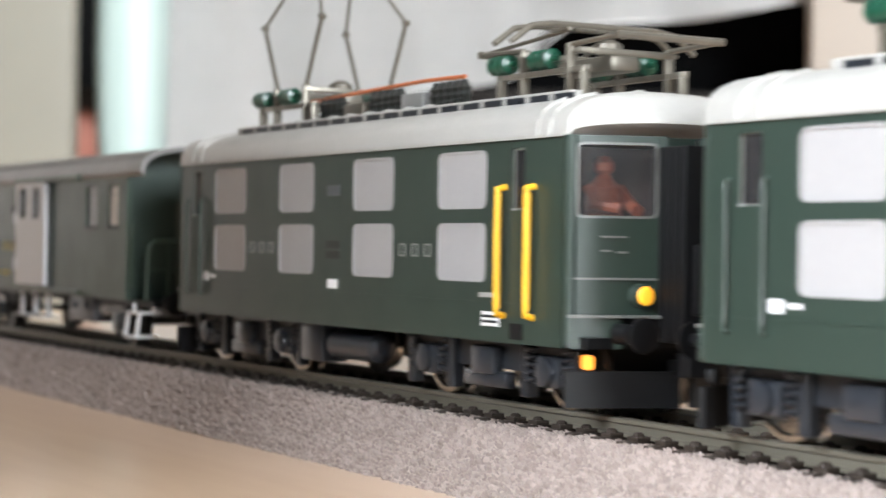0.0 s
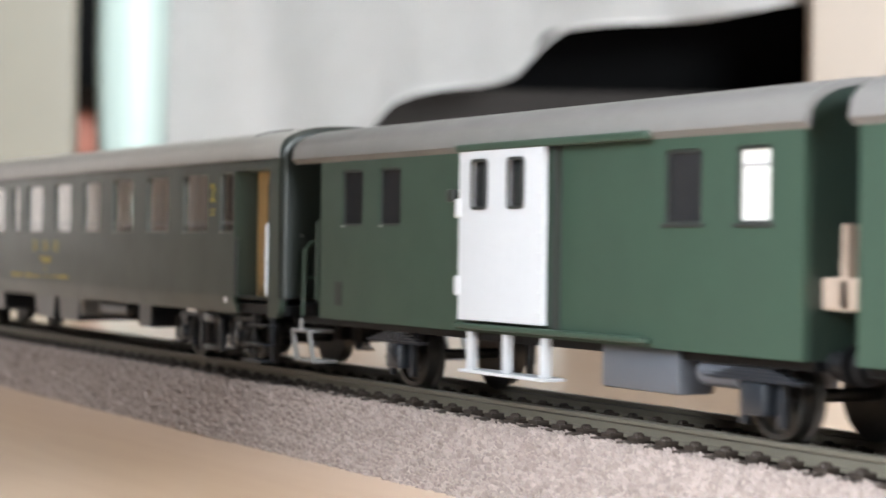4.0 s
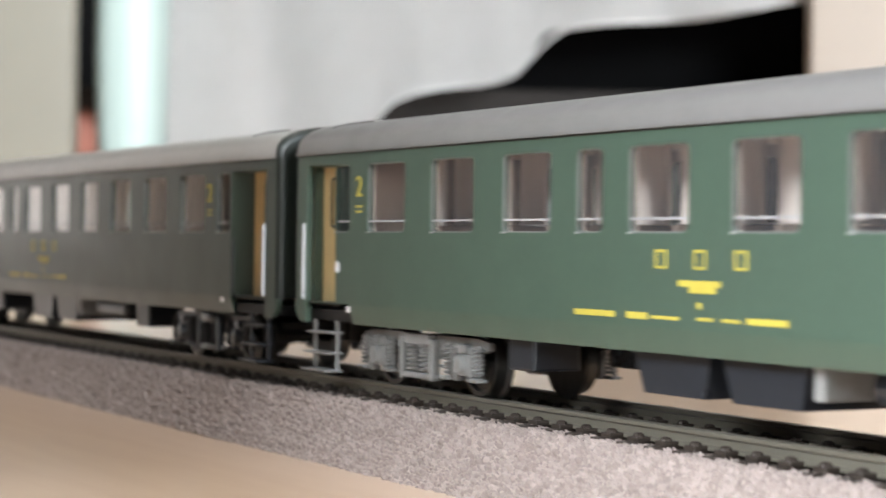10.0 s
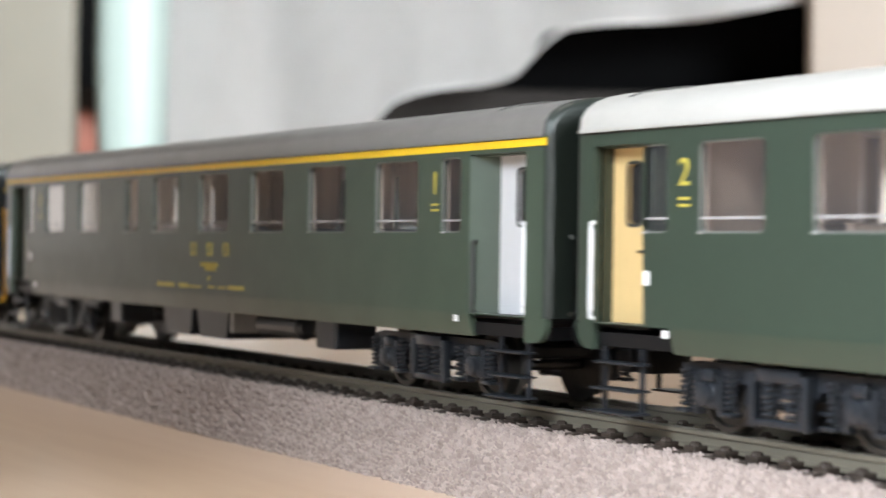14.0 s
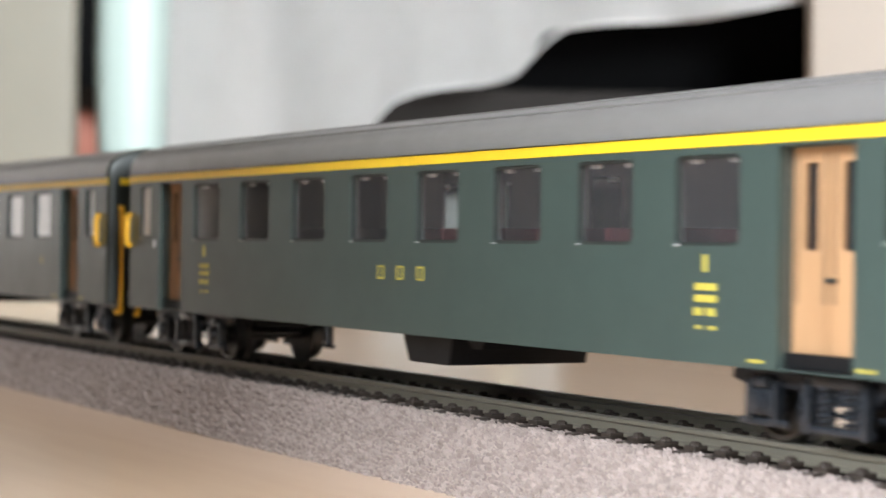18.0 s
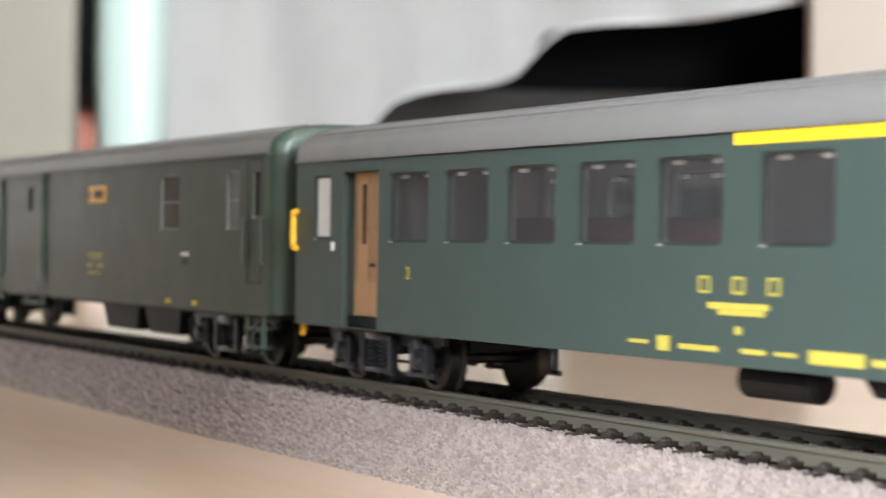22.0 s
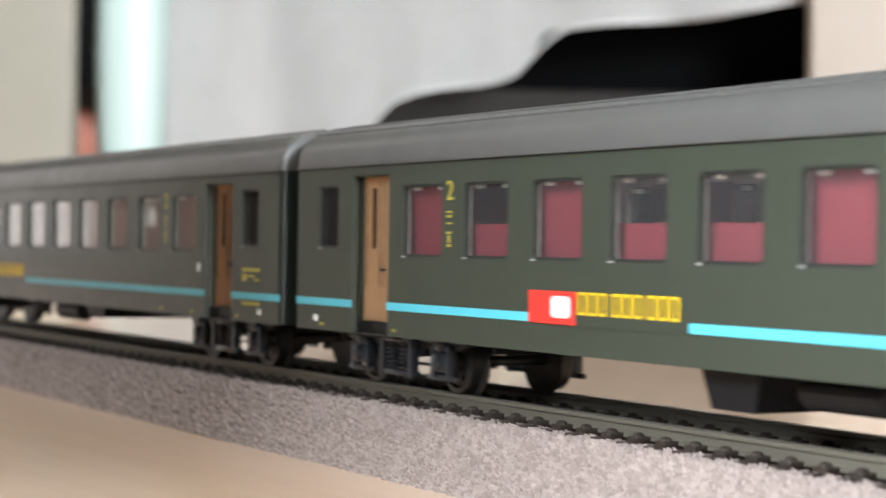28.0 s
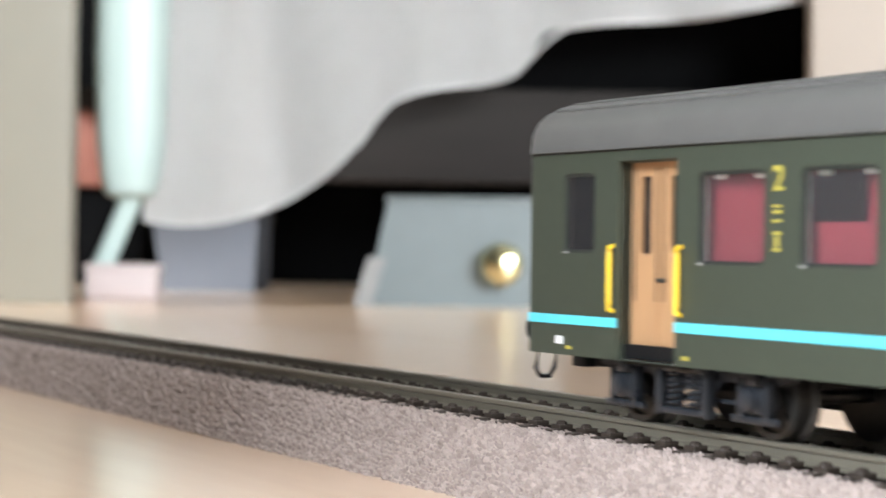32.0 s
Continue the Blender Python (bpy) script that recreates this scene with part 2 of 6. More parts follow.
def tube(bm, pts, r, seg=8):
    """A round bar through the points."""
    pts = [Vector(p) for p in pts]
    rings = []
    for k, p in enumerate(pts):
        d = ((pts[min(k + 1, len(pts) - 1)] - p).normalized() + (p - pts[max(k - 1, 0)]).normalized()).normalized()
        up = Vector((0, 0, 1)) if abs(d.z) < 0.9 else Vector((1, 0, 0))
        a = d.cross(up).normalized()
        b = d.cross(a)
        rings.append([bm.verts.new(p + (a * math.cos(q) + b * math.sin(q)) * r) for q in (math.tau * i / seg for i in range(seg))])
    for A, B in zip(rings, rings[1:]):
        for i in range(seg):
            j = (i + 1) % seg
            bm.faces.new((A[i], A[j], B[j], B[i]))
    bm.faces.new(rings[0][::-1])
    bm.faces.new(rings[-1])
    return bm


def lathe(bm, origin, axis, prof, seg=20):
    """A turned shape: prof of (along the axis, radius)."""
    o = Vector(origin)
    put = {"x": lambda s, u, v: Vector((s, u, v)), "y": lambda s, u, v: Vector((u, s, v)), "z": lambda s, u, v: Vector((u, v, s))}[axis]
    rings = [[bm.verts.new(o + put(s, r * math.cos(math.tau * i / seg), r * math.sin(math.tau * i / seg))) for i in range(seg)] for s, r in prof]
    for A, B in zip(rings, rings[1:]):
        for i in range(seg):
            j = (i + 1) % seg
            bm.faces.new((A[i], A[j], B[j], B[i]))
    bm.faces.new(rings[0][::-1])
    bm.faces.new(rings[-1])
    return bm


def loft(bm, rings_of_points, caps=True):
    rings = [[bm.verts.new(p) for p in c] for c in rings_of_points]
    n = len(rings[0])
    for A, B in zip(rings, rings[1:]):
        for i in range(n):
            j = (i + 1) % n
            bm.faces.new((A[i], A[j], B[j], B[i]))
    if caps:
        bm.faces.new(rings[0][::-1])
        bm.faces.new(rings[-1])
    return bm


def link(name, bm, mat, parent=None, label="", scale=MM, smooth=False):
    bmesh.ops.recalc_face_normals(bm, faces=bm.faces)
    me = bpy.data.meshes.new(name)
    bm.to_mesh(me)
    bm.free()
    if scale != 1:
        me.transform(Matrix.Scale(scale, 4))
    me.materials.append(M[mat] if isinstance(mat, str) else mat)
    if smooth:
        me.shade_smooth()
        me.set_sharp_from_angle(angle=radians(35))
    ob = new(name, me)
    if parent:
        ob.parent = parent
    if label:
        ob["label"] = label
    return ob


def part(name, bm, mat, parent, label="", smooth=True):
    return link(name, bm, mat, parent, label, MM, smooth)


def B():
    return bmesh.new()


def thing(name, m, label, category, group="", kind=""):
    ob = new(name)
    ob.empty_display_size = 0.01
    ob.matrix_world = m
    return tagged(ob, label, category, group, kind)


# ---- the room ----
def slab(name, x0, x1, y0, y1, z0, z1, mat, label, category):
    ob = link(name, box(B(), x0, x1, y0, y1, z0, z1), mat, None, label, 1)
    return tagged(ob, label, category, kind="structure")


X0, X1, Y0, Y1, H = -4.4, 3.7, -1.7, 3.2, 2.5
floor = slab("floor", X0, X1, Y0, Y1, -0.06, -0.012, "floor", "glossy pale oak laminate floor", "floor")
# unseen ceiling, with an opening made for the added roof lamp
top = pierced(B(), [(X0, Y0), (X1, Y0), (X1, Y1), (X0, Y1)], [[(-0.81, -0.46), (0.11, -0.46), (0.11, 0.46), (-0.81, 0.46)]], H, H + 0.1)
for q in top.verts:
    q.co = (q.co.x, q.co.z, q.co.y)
tagged(link("ceiling", top, "wall", None, "", 1), "plain dark grey ceiling with an added roof opening", "ceiling", kind="structure")
slab("wall_north", X0, X1, Y1, Y1 + 0.1, -0.06, H, "wall", "plain dark grey painted wall", "wall")
slab("wall_west", X0 - 0.1, X0, Y0, Y1, -0.06, H, "wall", "plain dark grey painted wall", "wall")
# added walls beside and behind the camera: dark ones block light, white one reflects
slab("light_block_1", -0.95, -0.195, -0.31, -0.27, 0.0, H, "wall", "unseen dark grey wall added to block window light", "wall")
slab("light_block_2", 0.6, 0.64, Y0, -0.15, 0.0, 0.28, "wall", "unseen low dark wall added to block window light", "wall")
inner = pierced(B(), [(X0, 0.0), (-0.95, 0.0), (-0.95, H), (X0, H)], [[(-2.6, 0.02), (-1.15, 0.02), (-1.15, 0.9), (-2.6, 0.9)]], -0.31, -0.27)
tagged(link("reflector_wall", inner, "white_wall", None, "", 1), "unseen white wall added to reflect, with a low window opening", "wall", kind="structure")
east = pierced(B(), [(Y0, -0.06), (Y1, -0.06), (Y1, H), (Y0, H)], [[(-1.07, 0.38), (0.67, 0.38), (0.67, 1.62), (-1.07, 1.62)]], 0, 0.1)
bmesh.ops.rotate(east, verts=east.verts, cent=(0, 0, 0), matrix=Matrix.Rotation(radians(90), 3, "Z"))
bmesh.ops.translate(east, verts=east.verts, vec=(X1 + 0.1, 0, 0))
tagged(link("wall_east", east, "wall", None, "", 1), "dark grey painted wall with a wide window opening", "wall", kind="structure")
south = pierced(B(), [(X0, -0.06), (X1, -0.06), (X1, H), (X0, H)], [[(-2.42, 0.58), (0.62, 0.58), (0.62, 1.52), (-2.42, 1.52)]], Y0 - 0.1, Y0)
tagged(link("wall_south", south, "wall", None, "", 1), "dark grey painted wall with a wide window opening", "wall", kind="structure")


def planks():
    """Laminate boards, with narrow seams between them."""
    W, L = 0.19, 1.28
    row = 0
    y = Y0
    while y < Y1 - 0.01:
        x = X0 - (row * 0.47) % L
        w = min(W, Y1 - y)
        while x < X1 - 0.01:
            a, b = max(x, X0), min(x + L, X1)
            if b - a > 0.02:
                ob = link("plank", box(B(), 0, b - a - 0.0006, 0, w - 0.0006, -0.0118, 0.0), "floor", floor, "", 1)
                ob.matrix_world = Matrix.Translation((a, y, 0))
            x += L
        y += W
        row += 1


# ---- the track ----
track = thing("railway_track", Matrix.Translation((0, 0, RAIL)), "straight model railway track on a grey ballast bed", "track")
TX0, TX1 = -4250.0, 3550.0
NEAR = (-760.0, -60.0)
SPACING = 6.4


def rail_profile(y):
    half = [(0.0, 0.0), (0.75, 0.0), (0.9, -0.15), (0.9, -0.6), (0.38, -0.9), (0.38, -1.85), (1.15, -2.15), (1.15, -2.45), (0.0, -2.45)]
    return [(y + a, b) for a, b in half] + [(y - a, b) for a, b in half[-2:0:-1]]


def sleeper_mesh(bm, x):
    extrude(bm, [(x - 1.2, -4.6), (x + 1.2, -4.6), (x + 1.05, -2.5), (x - 1.05, -2.5)], "y", -14.0, 14.0)
    for s in (-1, 1):
        for side in (-1, 1):
            y = s * 8.7 + side * 2.2
            box(bm, x - 1.2, x + 1.2, y - 1.2, y + 1.2, -2.6, -1.9, 0.15)
            lathe(bm, (x, y + side * 0.1, -1.95), "z", [(0, 0.85), (0.35, 0.8), (0.6, 0.45)], 8)
    return bm


def build_track():
    for y in (-8.7, 8.7):
        part("rail", extrude(B(), rail_profile(y), "x", TX0, TX1), "steel", track, "dull nickel rail")
    n0, n1 = int(NEAR[0] // SPACING), int(NEAR[1] // SPACING)
    first = part("sleeper", sleeper_mesh(B(), 0.0), "sleeper", track, smooth=False)
    first.location.x = n0 * SPACING * MM
    for k in range(n0 + 1, n1 + 1):
        ob = new("sleeper", first.data)
        ob.parent = track
        ob.location = (k * SPACING * MM, 0, 0)
    rest = B()
    for k in range(int(TX0 // SPACING) + 1, int(TX1 // SPACING)):
        if k < n0 or k > n1:
            extrude(rest, [(k * SPACING - 1.25, -4.6), (k * SPACING + 1.25, -4.6), (k * SPACING + 1.1, -2.5), (k * SPACING - 1.1, -2.5)], "y", -14.0, 14.0)
    tagged(part("sleepers_beyond", rest, "sleeper", track, smooth=False), kind="stuff")


BED = [(-23.4, -13.0), (-16.4, -4.0), (-15.2, -3.0), (-14.0, -2.95), (14.0, -2.95), (15.2, -3.0), (16.4, -4.0), (23.4, -13.0)]


def chip_height(x, y, z):
    """Crushed stone: rounded chips of uneven height and tilt and narrow, deep gaps between."""
    q = Vector((x, y, z)) * 1.12
    d, p = noise.voronoi(q)
    lean = (q - p[0]).dot(noise.cell_vector(p[0] * 5.1) - Vector((0.5, 0.5, 0.5)))
    gap = min(1.0, (d[1] - d[0]) * 3.2)
    dome = math.sqrt(max(0.0, 1.0 - min(1.0, d[0] / 0.7) ** 2))
    return 1.3 * math.sqrt(gap) * (0.45 + 0.55 * dome) + 0.35 * noise.cell(p[0] * 7.3) * gap + 0.2 * lean


def build_ballast():
    # far stretches: the plain bed with a coarse grain
    for a, b in ((TX0, NEAR[0]), (NEAR[1], TX1)):
        tagged(part("ballast_bed", extrude(B(), BED, "x", a, b), "ballast", track, smooth=False), kind="stuff")
    core = [(y * 0.975, z - 0.5) for y, z in BED[1:-1]]
    core = [(-22.6, -13.0)] + core + [(22.6, -13.0)]
    part("ballast_core", extrude(B(), core, "x", NEAR[0], NEAR[1]), "ballast", track, smooth=False)
    path = [(-23.6, -13.3), (-16.4, -4.0), (-15.2, -3.1), (-9.9, -3.1)]
    for name, a, b, step in (("ballast_shoulder", -500.0, NEAR[1], 0.19), ("ballast_shoulder", NEAR[0], -500.0, 0.6)):
        prof = []
        for (ya, za), (yb, zb) in zip(path, path[1:]):
            n = max(1, int(math.hypot(yb - ya, zb - za) / step))
            prof += [(ya + (yb - ya) * k / n, za + (zb - za) * k / n) for k in range(n)]
        xs = np.arange(a, b + step, step)
        n = len(prof)
        verts, faces = [], []
        for x in xs:
            for y, z in prof:
                h = chip_height(x, y, z)
                verts.append((x * MM, (y - 0.75 * h) * MM, (z + 0.6 * h - 0.3) * MM))
        for i in range(len(xs) - 1):
            for j in range(n - 1):
                k = i * n + j
                faces.append((k, k + n, k + n + 1, k + 1))
        me = bpy.data.meshes.new(name)
        me.from_pydata(verts, [], faces)
        me.materials.append(M["ballast"])
        me.shade_smooth()
        ob = new(name, me)
        ob.parent = track
        tagged(ob, "grey-brown crushed stone on the shoulder", kind="stuff")


# ---- rolling stock (millimetres; x = 0 at the body's front end, the rest towards -x, z = 0 on the rail) ----
WHEELS = []      # (wheelset, x, z, radius), to be turned as the train runs
TRAIN = []       # (vehicle, place of its front at the start)


def vehicle(name, front, label, category, group=""):
    ob = thing(name, Matrix.Translation((front * MM, 0, RAIL)), label, category, group)
    TRAIN.append((ob, front))
    return ob


def wheelset(par, x, r=5.3, mat="wheel"):
    bm = B()
    for s in (-1, 1):
        lathe(bm, (0, 0, 0), "y", [(s * 6.9, 1.2), (s * 6.9, r + 0.75), (s * 7.4, r + 0.75), (s * 7.6, r), (s * 9.7, r - 0.15), (s * 9.75, r - 0.9),
                                  (s * 9.1, r - 1.2), (s * 9.1, 1.6), (s * 9.9, 1.4), (s * 9.9, 0.6)], 24)
        for k in range(6):
            a = math.tau * k / 6
            lathe(bm, (math.cos(a) * r * 0.5, 0, math.sin(a) * r * 0.5), "y", [(s * 8.9, 0.55), (s * 9.35, 0.5)], 8)
    lathe(bm, (0, 0, 0), "y", [(-11.0, 0.9), (11.0, 0.9)], 10)
    ob = part("wheelset", bm, mat, par, "dark steel wheelset")
    ob.location = (x * MM, 0, r * MM)
    WHEELS.append((ob, x, r))
    return ob


def coil(bm, x, y, z0, z1, r=0.9, turns=5):
    n = turns * 8
    tube(bm, [(x + r * math.cos(math.tau * k / 8), y + r * math.sin(math.tau * k / 8), z0 + (z1 - z0) * k / n) for k in range(n + 1)], 0.26, 5)
    return bm


def bogie(par, x, base=29.0, mat="grime", coils=True, steps=False):
    """A bogie: slim side beams with axle guards, boxes with caps, coil springs, bolster springs and brake gear."""
    for sx in (-1, 1):
        wheelset(par, x + sx * base / 2)
    for s in (-1, 1):
        bm = B()
        h = base / 2 + 6.6
        extrude(bm, [(x - h, 9.0), (x - h, 7.9), (x - h + 2.0, 7.3), (x - 6.4, 7.1), (x - 5.2, 5.6), (x + 5.2, 5.6), (x + 6.4, 7.1), (x + h - 2.0, 7.3), (x + h, 7.9),
                     (x + h, 9.0), (x + h - 3, 9.5), (x - h + 3, 9.5)], "y", s * 11.0, s * 12.0)
        part("bogie_side_frame", bm, mat, par, smooth=False)
        for sx in (-1, 1):
            cx = x + sx * base / 2
            for off in (-2.5, 2.5):
                part("axle_guard", box(B(), cx + off - 0.45, cx + off + 0.45, *sorted((s * 11.3, s * 13.1)), 2.6, 8.0, 0.2), mat, par)
            ab = B()
            box(ab, cx - 1.9, cx + 1.9, *sorted((s * 11.2, s * 13.3)), 3.5, 7.0, 0.6)
            lathe(ab, (cx, 0, 5.3), "y", [(s * 13.2, 1.5), (s * 13.9, 1.35), (s * 14.1, 0.5)], 16)
            part("axle_box", ab, mat, par)
            part("box_spring_hat", box(B(), cx - 1.3, cx + 1.3, *sorted((s * 11.8, s * 13.3)), 7.0, 8.6, 0.3), mat, par)
            if coils:
                for off in (-4.7, 4.7):
                    part("coil_spring", coil(B(), cx + off, s * 12.7, 3.4, 8.4, 0.72, 7), mat, par)
                    part("spring_seat", box(B(), cx + off - 1.2, cx + off + 1.2, *sorted((s * 11.8, s * 13.9)), 2.7, 3.3, 0.2), mat, par)
            else:
                part("equaliser_end", box(B(), cx - 4.6, cx + 4.6, *sorted((s * 11.9, s * 12.7)), 2.2, 3.2, 0.25), mat, par)
        # bolster: a lower plank hung on two links, with a pair of springs on it
        part("spring_plank", box(B(), x - 5.6, x + 5.6, *sorted((s * 11.6, s * 13.4)), 2.2, 3.2, 0.3), mat, par)
        for off in (-5.0, 5.0):
            part("swing_link", box(B(), x + off - 0.55, x + off + 0.55, *sorted((s * 12.0, s * 13.6)), 2.0, 8.8, 0.2), mat, par)
        for off in (-2.1, 2.1):
            part("bolster_spring", coil(B(), x + off, s * 12.6, 3.2, 7.8, 1.0, 6), mat, par)
        part("bolster_end", box(B(), x - 4.2, x + 4.2, *sorted((s * 11.0, s * 13.5)), 7.8, 9.6, 0.3), mat, par)
        for off in (-9.2, 9.2):
            part("brake_shoe", box(B(), x + off - 0.7, x + off + 0.7, *sorted((s * 8.0, s * 10.4)), 2.6, 7.6, 0.3), mat, par)
        part("brake_rod", tube(B(), [(x - 9.2, s * 10.8, 4.4), (x + 9.2, s * 10.8, 4.4)], 0.3, 6), mat, par)
    bm = B()
    box(bm, x - 5, x + 5, -10.8, 10.8, 5.6, 9.4, 0.4)
    box(bm, x - base / 2 - 5, x + base / 2 + 5, -6.0, 6.0, 6.6, 8.6, 0.4)
    part("bogie_bolster", bm, "black", par, smooth=False)


def buffers(par, x, sgn, z=12.0):
    for y in (-10.2, 10.2):
        bm = lathe(B(), (x, y, z), "x", [(0, 1.5), (sgn * 3.2, 1.4), (sgn * 3.3, 0.9), (sgn * 5.6, 0.9), (sgn * 5.7, 2.6), (sgn * 6.2, 2.5), (sgn * 6.4, 1.6)], 18)
        part("buffer", bm, "black", par)
    bm = B()
    box(bm, x, x + sgn * 7.5, -1.6, 1.6, 6.2, 8.2, 0.3)
    box(bm, x + sgn * 4.0, x + sgn * 7.5, -3.4, 3.4, 6.0, 9.4, 0.3)
    part("coupler", bm, "black", par)


def section(half, z0, zg, zc, tuck=0.0, n=14):
    """Outline of the roof above the gutter (y, z), from the near gutter over the crown to the far one."""
    out = []
    for k in range(n + 1):
        a = math.pi * k / n
        c, s = math.cos(a), math.sin(a)
        out.append((-half * math.copysign(abs(c) ** 0.75, c), zg + (zc - zg) * abs(s) ** 0.72))
    return out


def rounded_end(bm, outline, x, sgn, r, zlow, shrink_top):
    """Carries an outline round the corner radius r towards an end wall at x."""
    rings = []
    for k in range(6):
        a = radians(90 * k / 5)
        dx, inset = r * math.sin(a), r * (1 - math.cos(a))
        ymax = max(abs(p[0]) for p in outline)
        rings.append([(x - sgn * (r - dx), p[0] * (1 - inset / ymax), zlow + (p[1] - zlow) * (1 - shrink_top * (1 - math.cos(a)))) for p in outline])
    return loft(bm, rings)


def window(par, x0, x1, z0, z1, s, half, bar=None, r=1.1, trim="trim", glass="glass", sill=True):
    """A pane with its frame, a sash bar and a sill, in the side s (-1 near the camera)."""
    y = s * half
    pane = part("window_pane", plate(B(), x0 + 0.05, x1 - 0.05, z0 + 0.05, z1 - 0.05, y - s * 0.75, y - s * 0.5, r), glass, par, smooth=False)
    pane.visible_shadow = False
    part("window_frame", ring(B(), x0, x1, z0, z1, r, 0.5 if trim == "dark_trim" else 0.24, y - s * 0.48, y - s * 0.25), trim, pane, smooth=False)
    # glint on the frame's lower corner, put in as a pale block
    part("frame_corner", box(B(), x0 - 0.1, x0 + 0.9, *sorted((y - s * 0.2, y + s * 0.06)), z0 - 0.12, z0 + 0.22, 0.1), "panel_grey", pane, smooth=False)
    if bar:
        part("sash_bar", box(B(), x0 + 0.3, x1 - 0.3, *sorted((y - s * 0.47, y - s * 0.3)), bar, bar + 0.3), "panel_grey", pane, smooth=False)
    if sill:
        part("window_sill", box(B(), x0 - 0.5, x1 + 0.5, min(y - s * 0.2, y + s * 0.25), max(y - s * 0.2, y + s * 0.25), z0 - 0.35, z0 + 0.2, 0.1), trim, pane, smooth=False)
    return pane


def word(par, x, z, s, half, size, text, mat="gold"):
    """Figures that can be read, standing on the side."""
    cu = bpy.data.curves.new("figure", "FONT")
    cu.body, cu.size, cu.extrude, cu.align_x = text, size * MM, 0.00006, "CENTER"
    cu.materials.append(M[mat])
    ob = new("figure", cu)
    ob.parent = par
    ob.matrix_basis = pose(x * MM, (s * half + s * 0.08) * MM, z * MM, 90, 0, 0 if s < 0 else 180)
    return ob


def marks(par, x, z, s, half, rows, mat="gold", name="lettering"):
    """Unreadable print as plain bars: rows of (dx, dz, width, height)."""
    bm = B()
    for dx, dz, w, h in rows:
        y = s * half
        box(bm, x + dx - w / 2, x + dx + w / 2, min(y, y + s * 0.12), max(y, y + s * 0.12), z + dz - h / 2, z + dz + h / 2)
    return part(name, bm, mat, par, smooth=False)


def letters(n, pitch, w, h, z=0.0, stroke=0.32):
    """n plain hollow blocks of a letter's size."""
    out = []
    for k in range(n):
        x = (k - (n - 1) / 2) * pitch
        out += [(x - 0.4 * w, z, stroke, h), (x + 0.4 * w, z, stroke, h)]
        out += [(x, z + q * (h - stroke) / 2, 0.8 * w - stroke, stroke) for q in (-1, 1)]
    return out


def seats(par, L, spots, mat, z0=17.0, z1=27.0, half=12.4):
    """Rows of moulded seat pairs, with an aisle between."""
    for x in spots:
        for s in (-1, 1):
            bm = B()
            ya, yb = sorted((s * 3.0, s * half))
            extrude(bm, [(x - 0.7, z0), (x + 0.7, z0), (x + 0.35, z1), (x - 0.35, z1)], "y", ya, yb)
            box(bm, x - 4.5, x + 4.5, ya, yb, z0, z0 + 4.0, 0.4)
            part("seat_pair", bm, mat, par, smooth=False)


